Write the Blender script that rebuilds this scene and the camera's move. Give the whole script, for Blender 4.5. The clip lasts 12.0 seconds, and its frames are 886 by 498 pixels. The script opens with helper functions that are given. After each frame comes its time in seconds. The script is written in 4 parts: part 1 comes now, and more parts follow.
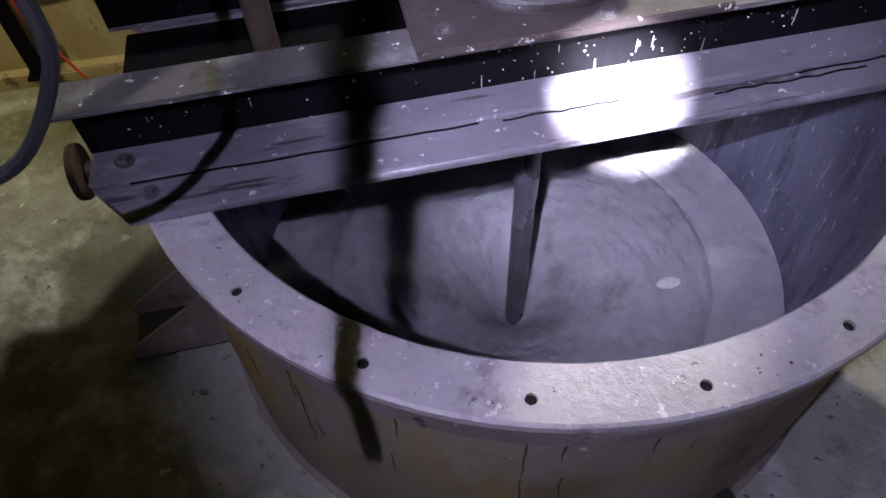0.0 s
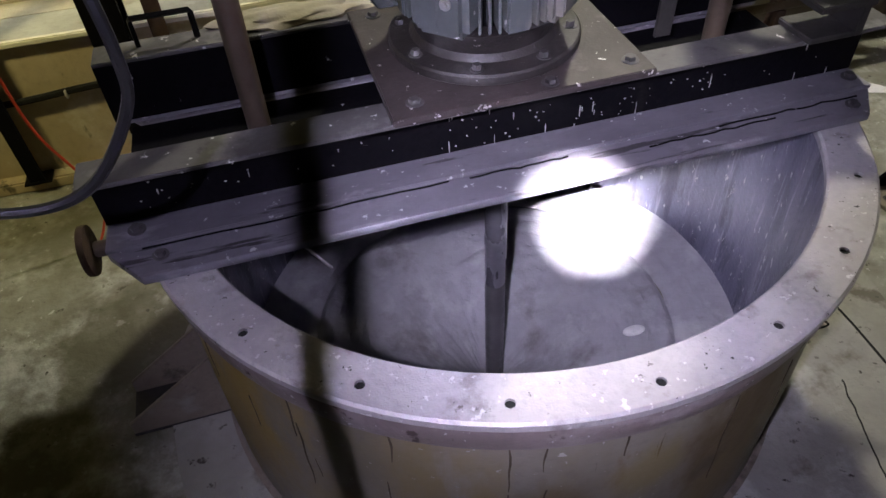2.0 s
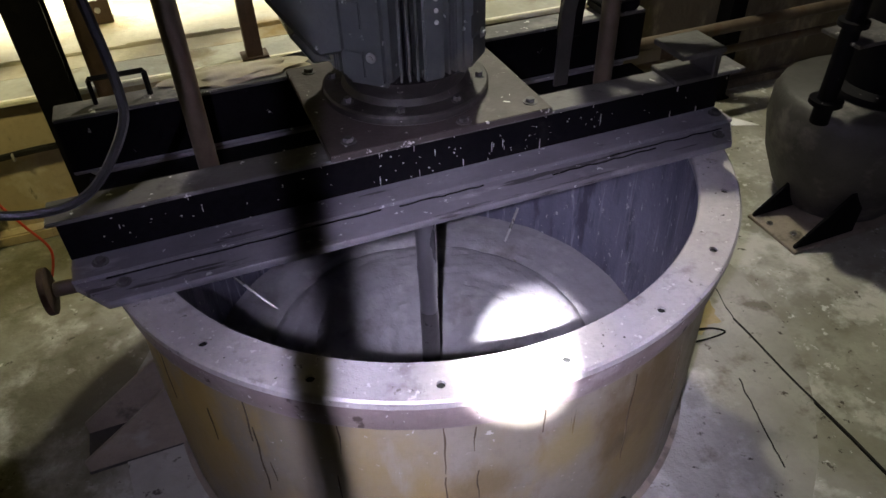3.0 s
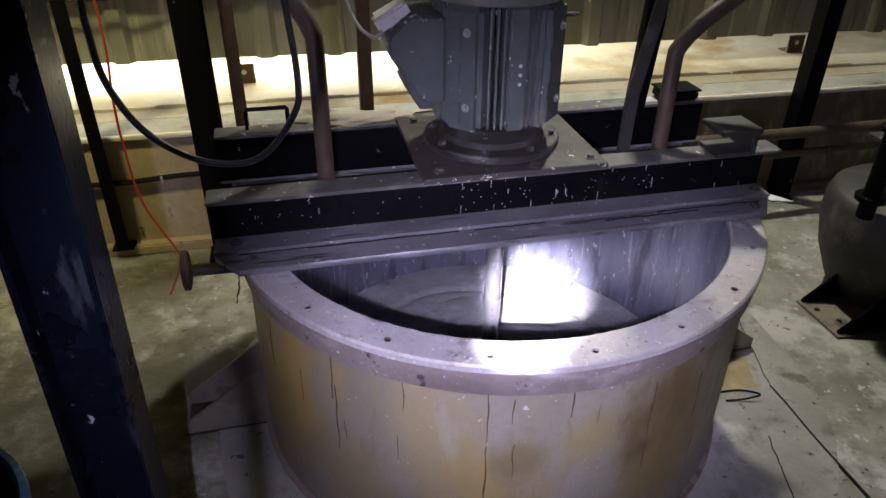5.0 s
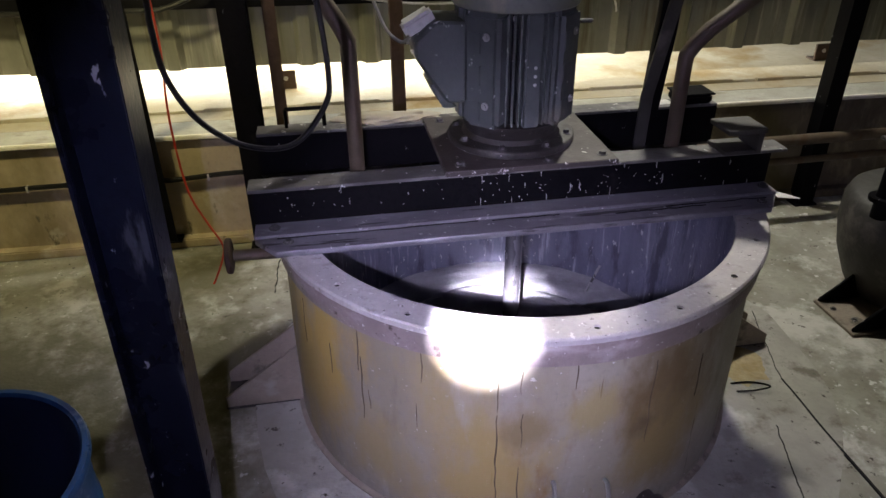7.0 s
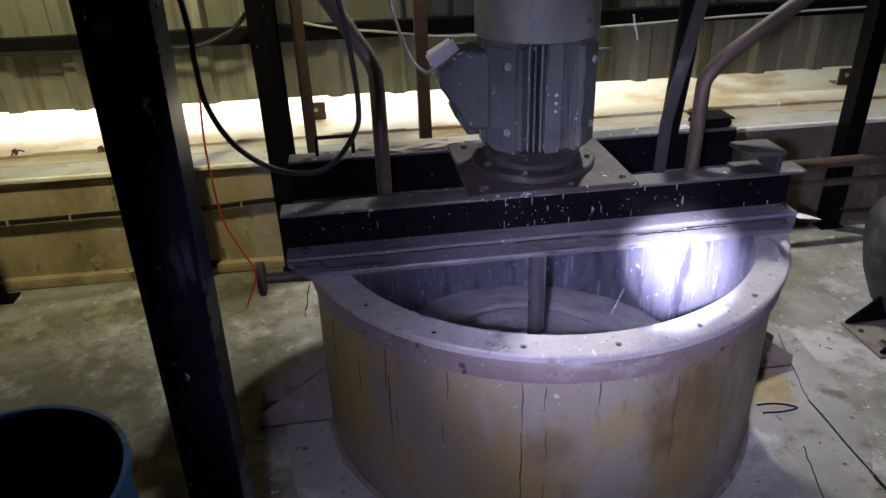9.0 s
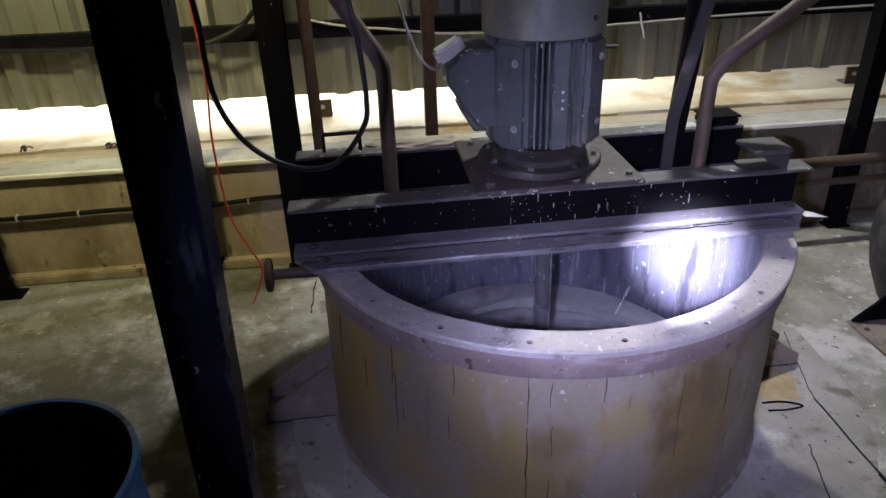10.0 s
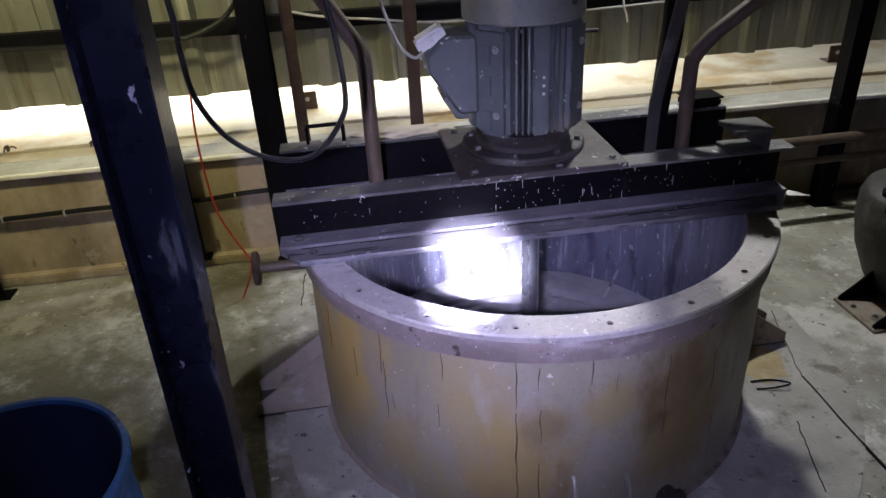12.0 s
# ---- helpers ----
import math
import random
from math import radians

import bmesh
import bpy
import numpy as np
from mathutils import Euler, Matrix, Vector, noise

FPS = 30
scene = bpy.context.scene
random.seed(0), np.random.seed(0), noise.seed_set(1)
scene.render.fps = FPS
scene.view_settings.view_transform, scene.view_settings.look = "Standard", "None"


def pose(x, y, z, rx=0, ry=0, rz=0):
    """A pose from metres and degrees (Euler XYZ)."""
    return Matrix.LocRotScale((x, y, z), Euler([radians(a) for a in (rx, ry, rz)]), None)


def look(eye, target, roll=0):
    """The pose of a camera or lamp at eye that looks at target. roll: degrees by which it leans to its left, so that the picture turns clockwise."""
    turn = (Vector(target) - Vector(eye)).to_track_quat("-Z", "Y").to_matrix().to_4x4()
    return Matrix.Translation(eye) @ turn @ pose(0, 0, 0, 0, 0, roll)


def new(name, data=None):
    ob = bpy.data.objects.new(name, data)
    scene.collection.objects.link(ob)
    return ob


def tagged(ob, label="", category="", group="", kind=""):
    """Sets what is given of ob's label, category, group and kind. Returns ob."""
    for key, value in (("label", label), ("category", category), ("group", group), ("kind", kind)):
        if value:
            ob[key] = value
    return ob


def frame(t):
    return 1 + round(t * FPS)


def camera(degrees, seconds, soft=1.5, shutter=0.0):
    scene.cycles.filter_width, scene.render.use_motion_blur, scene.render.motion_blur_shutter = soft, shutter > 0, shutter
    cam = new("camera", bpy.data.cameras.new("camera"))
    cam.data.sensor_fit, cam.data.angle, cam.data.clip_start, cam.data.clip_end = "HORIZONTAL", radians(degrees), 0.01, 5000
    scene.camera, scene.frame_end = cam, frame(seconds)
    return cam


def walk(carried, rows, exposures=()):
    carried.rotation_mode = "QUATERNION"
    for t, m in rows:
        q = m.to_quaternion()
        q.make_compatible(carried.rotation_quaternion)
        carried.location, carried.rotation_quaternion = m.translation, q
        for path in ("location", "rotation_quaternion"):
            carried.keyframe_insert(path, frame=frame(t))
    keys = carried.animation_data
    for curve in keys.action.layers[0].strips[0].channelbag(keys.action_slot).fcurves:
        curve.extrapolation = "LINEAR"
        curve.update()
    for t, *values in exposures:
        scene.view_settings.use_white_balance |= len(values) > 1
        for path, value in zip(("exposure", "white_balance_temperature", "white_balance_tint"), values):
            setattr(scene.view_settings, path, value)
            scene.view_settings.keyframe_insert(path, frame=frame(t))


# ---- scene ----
cam = camera(64.6, 12.0)
PATH = [
    (0, (0.016, -0.007, 1.493), (0.218, 1.185, -0.101), -3.2),
    (0.5, (0.017, -0.004, 1.494), (0.227, 1.2, -0.088), -3.3),
    (1, (0.021, -0.02, 1.499), (0.214, 1.233, -0.048), -4.7),
    (1.5, (0.023, -0.061, 1.5), (0.238, 1.249, 0.004), -6.2),
    (2, (-0.029, -0.169, 1.536), (0.301, 1.216, 0.131), -3.8),
    (2.2, (-0.055, -0.231, 1.538), (0.326, 1.17, 0.163), -3.1),
    (2.5, (-0.079, -0.323, 1.565), (0.332, 1.124, 0.247), -4.7),
    (3, (-0.076, -0.364, 1.59), (0.462, 1.083, 0.319), -1.9),
    (3.5, (-0.081, -0.42, 1.608), (0.24, 1.168, 0.436), -1.6),
    (3.7, (-0.046, -0.483, 1.609), (0.209, 1.124, 0.447), -2.0),
    (5.3, (-0.202, -0.747, 1.623), (0.215, 0.929, 0.614), 1.2),
    (5.5, (-0.215, -0.763, 1.625), (0.202, 0.924, 0.636), 1.9),
    (6, (-0.225, -0.798, 1.628), (0.146, 0.908, 0.653), -0.7),
    (6.5, (-0.206, -0.821, 1.632), (0.164, 0.867, 0.625), 0.4),
    (7, (-0.156, -0.889, 1.64), (0.124, 0.812, 0.626), -0.6),
    (7.2, (-0.137, -0.913, 1.648), (0.125, 0.801, 0.652), -1.2),
    (9, (-0.161, -0.953, 1.652), (0.051, 0.8, 0.712), -2.1),
    (9.5, (-0.168, -0.948, 1.65), (0.029, 0.802, 0.703), -2.1),
    (10, (-0.167, -0.962, 1.65), (0.031, 0.791, 0.707), -2.1),
    (10.5, (-0.156, -0.967, 1.646), (0.053, 0.776, 0.687), -2.4),
    (11, (-0.157, -0.971, 1.648), (0.05, 0.776, 0.696), -2.7),
    (11.5, (-0.153, -0.973, 1.649), (0.053, 0.775, 0.699), -3.0),
    (12, (-0.147, -0.971, 1.646), (0.067, 0.766, 0.678), -3.4),
]
# seconds, stops, kelvin, tint of the picture
GAIN = [(0.0, 0.0, 6500, 7), (1.5, 0.0, 6550, 7), (2.0, -0.16, 7000, 3), (2.2, -0.2, 7150, 2), (2.7, -0.26, 7250, 1), (3.2, -0.18, 7200, 1), (3.7, -0.15, 6950, 3),
        (5.5, -0.06, 6750, 6), (7.2, -0.08, 6600, 8), (8.8, -0.05, 6200, 10), (12.0, -0.06, 6000, 11)]
walk(cam, [(t, look(eye, target, roll)) for t, eye, target, roll in PATH], GAIN)

# the beam of the head lamp: seconds and the spot that it points at
AIM = [
    (0.0, (0.445, 0.845, 0.71)), (0.5, (0.44, 0.85, 0.71)), (1.0, (0.41, 0.82, 0.70)), (1.5, (0.375, 0.78, 0.70)),
    (1.8, (0.43, 0.80, 0.62)), (2.0, (0.80, 1.33, 0.02)), (2.2, (0.769, 1.235, 0.0)), (2.5, (0.785, 1.09, 0.0)),
    (2.8, (0.23, 0.37, 0.68)), (3.0, (0.29, 0.36, 0.67)), (3.2, (0.69, 1.0, 0.0)), (3.5, (0.662, 1.219, 0.0)),
    (3.7, (0.69, 1.16, 0.0)), (5.3, (0.67, 1.50, 0.0)), (5.5, (0.60, 1.38, 0.05)), (6.0, (0.125, 0.40, 0.68)),
    (6.5, (0.115, 0.36, 0.68)), (7.0, (0.105, 0.335, 0.68)), (7.2, (0.105, 0.33, 0.68)), (8.8, (0.995, 1.258, 0.293)),
    (9.2, (0.999, 1.248, 0.335)), (9.5, (0.99, 1.27, 0.307)), (10.0, (1.0, 1.247, 0.345)), (10.5, (1.003, 1.236, 0.307)),
    (11.0, (0.901, 1.424, 0.209)), (11.1, (0.36, 1.45, 0.30)), (11.2, (0.03, 0.83, 0.70)), (11.3, (-0.05, 0.84, 0.70)),
    (11.4, (-0.17, 0.92, 0.74)), (11.5, (-0.30, 0.90, 0.80)), (11.6, (-0.31, 0.90, 0.80)), (11.7, (-0.12, 0.90, 0.76)),
    (11.8, (-0.04, 0.84, 0.70)), (11.9, (0.10, 0.86, 0.66)), (12.0, (0.30, 1.60, 0.13)),
]
# seconds and the way from the camera to the head lamp
HEAD = [(0.0, (-0.162, -0.06, 0.204)), (1.5, (-0.16, -0.057, 0.171)), (2.0, (-0.153, -0.058, 0.116)), (2.5, (-0.143, -0.05, 0.06)), (3.5, (-0.132, -0.07, -0.009)),
        (5.5, (-0.105, -0.06, -0.054)), (7.2, (-0.112, -0.044, -0.085)), (8.8, (-0.128, -0.035, -0.027)), (12.0, (-0.13, -0.034, -0.029))]

# ---- world, lamps ----
world = bpy.data.worlds.new("sky")
scene.world = world
world.use_nodes = True
wn, wl = world.node_tree.nodes, world.node_tree.links
sky = wn.new("ShaderNodeTexSky")
sky.sky_type, sky.sun_disc = "NISHITA", False
sky.sun_elevation, sky.sun_rotation = radians(40), radians(20)
wl.new(sky.outputs[0], wn["Background"].inputs[0])
wn["Background"].inputs[1].default_value = 0.1


def area(name, place, target, sx, sy, watts, colour):
    data = bpy.data.lights.new(name, "AREA")
    data.shape, data.size, data.size_y, data.energy, data.color = "RECTANGLE", sx, sy, watts, colour
    ob = new(name, data)
    ob.matrix_world = look(place, target)
    return ob


HALL = area("hall_lamp", (1.45, 2.45, 3.1), (0.5, 0.9, 0.3), 0.16, 0.16, 76, (1.0, 0.96, 0.87))
HALL2 = area("hall_lamp", (-1.5, 1.2, 2.4), (-1.5, 2.5, 2.4), 0.3, 0.3, 80, (1.0, 0.88, 0.46))
DAY = area("daylight", (-1.9, 3.99, 1.118), (-1.9, 2.59, 0.498), 6.6, 0.8, 600, (1.0, 0.96, 0.82))
scene.view_settings.exposure = 0.0


# ---- materials ----
def rgb(c):
    return (c[0], c[1], c[2], 1.0)


def surface(name, base, second, scale=6.0, rough=0.6, metal=0.0, bump=0.15, grain=60.0, layers=(), stretch=(1, 1, 1), spread=(0.35, 0.65), gloss=0.12, blots=(), spec=0.5):
    """A worn surface: two colours mixed by large noise, fine grain in colour, gloss and relief, and layers of
    (colour, scale, low, high, stretch, roughness) laid over it by thresholded noise."""
    m = bpy.data.materials.new(name)
    m.use_nodes = True
    n, l = m.node_tree.nodes, m.node_tree.links
    b = n["Principled BSDF"]
    b.inputs["Metallic"].default_value = metal
    b.inputs["Specular IOR Level"].default_value = spec
    co = n.new("ShaderNodeTexCoord")

    def noise_at(sc, st, detail=5.0, offset=0.0):
        mp = n.new("ShaderNodeMapping")
        mp.inputs["Scale"].default_value = st
        mp.inputs["Location"].default_value = (offset, offset * 1.7, offset * 0.6)
        l.new(co.outputs["Object"], mp.inputs["Vector"])
        t = n.new("ShaderNodeTexNoise")
        t.inputs["Scale"].default_value, t.inputs["Detail"].default_value, t.inputs["Roughness"].default_value = sc, detail, 0.62
        l.new(mp.outputs[0], t.inputs["Vector"])
        return t.outputs["Fac"]

    def ramp(fac, lo, hi):
        r = n.new("ShaderNodeMapRange")
        r.inputs["From Min"].default_value, r.inputs["From Max"].default_value = lo, hi
        l.new(fac, r.inputs["Value"])
        return r.outputs[0]

    def mix(fac, a, bb):
        x = n.new("ShaderNodeMix")
        x.data_type = "RGBA"
        for sock, v in ((x.inputs[6], a), (x.inputs[7], bb)):
            if isinstance(v, tuple):
                sock.default_value = rgb(v)
            else:
                l.new(v, sock)
        l.new(fac, x.inputs[0])
        return x.outputs[2]

    big = noise_at(scale, stretch)
    fine = noise_at(grain, (1, 1, 1), 3.0, 3.1)
    colour = mix(ramp(big, *spread), base, second)
    dark = tuple(0.72 * c for c in base)
    colour = mix(ramp(fine, 0.50, 0.85), colour, dark)
    rr = n.new("ShaderNodeMapRange")
    rr.inputs["From Min"].default_value, rr.inputs["From Max"].default_value = 0.3, 0.7
    rr.inputs["To Min"].default_value, rr.inputs["To Max"].default_value = max(0.02, rough - gloss), min(1, rough + gloss)
    l.new(big, rr.inputs["Value"])
    rough_out = rr.outputs[0]
    for k, (c, sc, lo, hi, st, ro) in enumerate(layers):
        f = ramp(noise_at(sc, st, 6.0, 7.3 * (k + 1)), lo, hi)
        colour = mix(f, colour, c)
        x = n.new("ShaderNodeMix")
        l.new(f, x.inputs[0])
        l.new(rough_out, x.inputs[2])
        x.inputs[3].default_value = ro
        rough_out = x.outputs[0]
    for k, (centre, radius, c) in enumerate(blots):
        d = n.new("ShaderNodeVectorMath")
        d.operation = "DISTANCE"
        l.new(co.outputs["Object"], d.inputs[0])
        d.inputs[1].default_value = centre
        wob = n.new("ShaderNodeMath")
        wob.operation = "MULTIPLY_ADD"
        l.new(noise_at(11.0, (1, 1, 0.5), 8.0, 2.9 * (k + 1)), wob.inputs[0])
        wob.inputs[1].default_value = radius * 3.4
        l.new(d.outputs["Value"], wob.inputs[2])
        f = n.new("ShaderNodeMapRange")
        f.inputs["From Min"].default_value, f.inputs["From Max"].default_value = radius * 3.15, radius * 2.15
        f.inputs["To Max"].default_value = 0.9
        l.new(wob.outputs[0], f.inputs["Value"])
        colour = mix(f.outputs[0], colour, c)
    l.new(colour, b.inputs["Base Color"])
    l.new(rough_out, b.inputs["Roughness"])
    bp = n.new("ShaderNodeBump")
    bp.inputs["Strength"].default_value, bp.inputs["Distance"].default_value = bump, 0.01
    add = n.new("ShaderNodeMath")
    l.new(fine, add.inputs[0])
    l.new(big, add.inputs[1])
    l.new(add.outputs[0], bp.inputs["Height"])
    l.new(bp.outputs[0], b.inputs["Normal"])
    return m


def glow(name, colour, strength):
    m = bpy.data.materials.new(name)
    m.use_nodes = True
    b = m.node_tree.nodes["Principled BSDF"]
    b.inputs["Base Color"].default_value = rgb((0.8, 0.8, 0.8))
    b.inputs["Emission Color"].default_value = rgb(colour)
    b.inputs["Emission Strength"].default_value = strength
    return m


CONCRETE = surface("concrete_floor", (0.36, 0.35, 0.30), (0.21, 0.20, 0.155), 2.6, 0.72, 0, 0.45, 45, spread=(0.40, 0.62),
                   layers=(((0.50, 0.49, 0.45), 4.5, 0.53, 0.62, (1, 1, 1), 0.8), ((0.14, 0.13, 0.09), 1.3, 0.54, 0.68, (1, 1, 1), 0.55),
                           ((0.22, 0.21, 0.17), 9, 0.57, 0.67, (1, 1, 1), 0.65), ((0.58, 0.57, 0.54), 26, 0.625, 0.67, (1, 1, 1), 0.8), ((0.08, 0.07, 0.055), 34, 0.65, 0.69, (1, 1, 1), 0.7)),
                   # These blots paint the cast shadows left of the tank into the floor.
                   blots=(((-1.0, 0.72, 0.0), 0.42, (0.10, 0.092, 0.05)), ((-1.35, 1.25, 0.0), 0.30, (0.13, 0.12, 0.075)), ((-0.62, 1.25, 0.0), 0.20, (0.12, 0.11, 0.07)), ((-0.75, 1.85, 0.0), 0.22, (0.14, 0.13, 0.08))))
PAD = surface("cement_pad", (0.39, 0.375, 0.335), (0.27, 0.26, 0.225), 3.0, 0.8, 0, 0.4, 50,
              layers=(((0.52, 0.51, 0.48), 4, 0.560, 0.670, (1, 1, 1), 0.8), ((0.17, 0.155, 0.125), 7, 0.57, 0.67, (1, 1, 1), 0.75), ((0.06, 0.05, 0.04), 26, 0.625, 0.685, (1, 1, 1), 0.7)))
PLASTER = surface("wall_plaster", (0.47, 0.39, 0.26), (0.39, 0.31, 0.19), 2.4, 0.85, 0, 0.25, 40,
                  layers=(((0.20, 0.16, 0.08), 1.8, 0.55, 0.70, (1, 1, 0.5), 0.8), ((0.55, 0.5, 0.38), 5, 0.57, 0.70, (1, 1, 1), 0.85), ((0.12, 0.10, 0.06), 12, 0.62, 0.68, (1, 1, 0.4), 0.8)),
                  # Blots darken the right part, where the wall lies in shade.
                  blots=(((2.0, 0.0, 0.2), 0.75, (0.085, 0.07, 0.05)), ((3.1, 0.0, 0.2), 0.7, (0.085, 0.07, 0.05)), ((1.0, 0.0, 0.15), 0.6, (0.10, 0.08, 0.055))))
LEDGE = surface("ledge_render", (0.47, 0.43, 0.34), (0.35, 0.30, 0.20), 2.0, 0.85, 0, 0.35, 30,
                layers=(((0.28, 0.20, 0.09), 2.3, 0.52, 0.66, (1, 1, 1), 0.8),))
SHEET = surface("cladding_sheet", (0.185, 0.187, 0.155), (0.12, 0.12, 0.095), 1.5, 0.5, 0.35, 0.08, 30, stretch=(3, 1, 0.4),
                layers=(((0.09, 0.08, 0.05), 3.5, 0.53, 0.68, (4, 1, 0.3), 0.7), ((0.30, 0.29, 0.24), 6, 0.58, 0.70, (3, 1, 0.2), 0.6)))
TANK = surface("tank_shell", (0.30, 0.272, 0.228), (0.24, 0.212, 0.15), 3.0, 0.5, 0.0, 0.12, 45, stretch=(1, 1, 0.45),
               layers=(((0.31, 0.245, 0.11), 2.6, 0.52, 0.69, (1, 1, 0.5), 0.6), ((0.21, 0.12, 0.04), 5.0, 0.63, 0.74, (1, 1, 0.4), 0.7),
                       ((0.36, 0.34, 0.315), 5, 0.58, 0.72, (1.2, 1.2, 0.3), 0.55), ((0.07, 0.055, 0.04), 20, 0.655, 0.68, (1.6, 1.6, 0.08), 0.8),
                       ((0.19, 0.165, 0.13), 11, 0.60, 0.72, (1, 1, 0.35), 0.6), ((0.55, 0.53, 0.5), 60, 0.67, 0.69, (1, 1, 1), 0.6)),
               blots=(((0.245, -0.679, 0.43), 0.16, (0.13, 0.085, 0.03)), ((0.232, -0.684, 0.25), 0.13, (0.22, 0.165, 0.065)), ((-0.654, -0.305, 0.46), 0.19, (0.39, 0.27, 0.065)),
                      ((-0.661, -0.290, 0.26), 0.14, (0.34, 0.25, 0.09)), ((-0.235, -0.683, 0.18), 0.14, (0.33, 0.25, 0.10)), ((0.018, -0.722, 0.436), 0.07, (0.28, 0.23, 0.11)),
                      ((-0.151, -0.706, 0.385), 0.06, (0.19, 0.145, 0.07)), ((0.17, -0.70, 0.36), 0.04, (0.10, 0.07, 0.035)), ((-0.50, -0.52, 0.20), 0.12, (0.30, 0.24, 0.12))))
RIM = surface("rim_steel", (0.48, 0.455, 0.455), (0.37, 0.34, 0.34), 7.0, 0.5, 0.15, 0.2, 70,
              layers=(((0.27, 0.24, 0.235), 13, 0.59, 0.69, (1, 1, 1), 0.7), ((0.64, 0.62, 0.62), 60, 0.635, 0.66, (1, 1, 1), 0.6),
                      ((0.05, 0.045, 0.045), 75, 0.665, 0.685, (1, 1, 1), 0.7), ((0.16, 0.14, 0.13), 30, 0.685, 0.71, (1, 1, 1), 0.7)))
INSIDE = surface("tank_inside", (0.165, 0.165, 0.225), (0.10, 0.10, 0.145), 8.0, 0.42, 0.15, 0.25, 70, stretch=(1, 1, 0.25),
                 layers=(((0.30, 0.30, 0.36), 34, 0.58, 0.68, (1.5, 1.5, 0.12), 0.5), ((0.055, 0.055, 0.085), 9, 0.54, 0.66, (1.3, 1.3, 0.35), 0.45),
                         ((0.45, 0.45, 0.46), 50, 0.63, 0.66, (1, 1, 0.5), 0.5)))
SLURRY = surface("grey_slurry", (0.33, 0.32, 0.335), (0.25, 0.24, 0.255), 7.0, 0.58, 0, 0.35, 26, spread=(0.3, 0.7),
                 layers=(((0.38, 0.37, 0.37), 9, 0.540, 0.690, (1, 1, 1), 0.4), ((0.15, 0.135, 0.135), 6, 0.560, 0.710, (1, 1, 1), 0.35)))
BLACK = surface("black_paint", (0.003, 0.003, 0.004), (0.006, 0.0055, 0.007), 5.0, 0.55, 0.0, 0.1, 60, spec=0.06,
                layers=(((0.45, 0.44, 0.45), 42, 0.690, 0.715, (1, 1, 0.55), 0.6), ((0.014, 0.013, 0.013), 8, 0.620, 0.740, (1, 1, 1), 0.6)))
DUSTY = surface("dusty_steel", (0.085, 0.080, 0.080), (0.045, 0.042, 0.042), 5.0, 0.5, 0.1, 0.15, 60,
                layers=(((0.19, 0.18, 0.175), 6, 0.540, 0.690, (1, 1, 1), 0.6), ((0.75, 0.74, 0.72), 30, 0.635, 0.675, (1, 1, 1), 0.6),
                        ((0.03, 0.028, 0.03), 14, 0.580, 0.660, (1, 1, 1), 0.5)))
PLATE = surface("bottom_plate_steel", (0.22, 0.21, 0.235), (0.15, 0.14, 0.16), 6.0, 0.42, 0.25, 0.12, 60, stretch=(0.5, 1, 1),
                layers=(((0.32, 0.31, 0.33), 10, 0.560, 0.670, (0.4, 1, 1), 0.5), ((0.05, 0.045, 0.05), 20, 0.605, 0.655, (0.15, 1.5, 1), 0.6),
                        ((0.6, 0.6, 0.6), 45, 0.645, 0.685, (1, 1, 1), 0.6)))
FLANGE = surface("dusty_flange", (0.105, 0.10, 0.098), (0.065, 0.061, 0.06), 4.0, 0.55, 0.05, 0.15, 60,
                 layers=(((0.26, 0.25, 0.24), 5, 0.54, 0.70, (1, 1, 1), 0.7), ((0.75, 0.74, 0.72), 30, 0.635, 0.675, (1, 1, 1), 0.6),
                         ((0.03, 0.028, 0.03), 14, 0.60, 0.68, (1, 1, 1), 0.5)))
RUSTPLATE = surface("brown_plate", (0.060, 0.047, 0.045), (0.038, 0.030, 0.029), 5.0, 0.55, 0.1, 0.15, 60,
                    layers=(((0.16, 0.145, 0.135), 7, 0.570, 0.700, (1, 1, 1), 0.7), ((0.7, 0.68, 0.66), 40, 0.645, 0.685, (1, 1, 1), 0.6)))
MOTOR = surface("motor_paint", (0.092, 0.102, 0.102), (0.062, 0.069, 0.069), 6.0, 0.45, 0.0, 0.1, 60,
                layers=(((0.20, 0.18, 0.14), 5, 0.560, 0.710, (1, 1, 0.6), 0.65), ((0.6, 0.6, 0.58), 40, 0.655, 0.690, (1, 1, 0.7), 0.6)))
# Grime of flange and stub; also the painted shade between foot gussets.
GRIME_SHADE = surface("oily_grime_and_shade", (0.020, 0.017, 0.016), (0.034, 0.029, 0.027), 9.0, 0.5, 0.0, 0.2, 60,
                layers=(((0.085, 0.080, 0.076), 10, 0.53, 0.66, (1, 1, 1), 0.7), ((0.5, 0.49, 0.47), 46, 0.67, 0.70, (1, 1, 1), 0.6)))
RIMBAND = surface("rim_band_steel", (0.25, 0.205, 0.20), (0.17, 0.135, 0.13), 4.0, 0.5, 0.15, 0.2, 60,
                  layers=(((0.36, 0.32, 0.32), 5, 0.54, 0.68, (1, 1, 2.0), 0.6), ((0.07, 0.05, 0.045), 22, 0.62, 0.68, (1, 1, 1), 0.7), ((0.55, 0.53, 0.53), 60, 0.65, 0.68, (1, 1, 1), 0.6)))
WALLTOP = surface("wall_top_render", (0.42, 0.415, 0.37), (0.30, 0.29, 0.24), 3.0, 0.85, 0, 0.35, 40,
                  layers=(((0.16, 0.125, 0.07), 3.5, 0.55, 0.68, (1, 1, 1), 0.8), ((0.42, 0.41, 0.37), 12, 0.60, 0.68, (1, 1, 1), 0.8)))
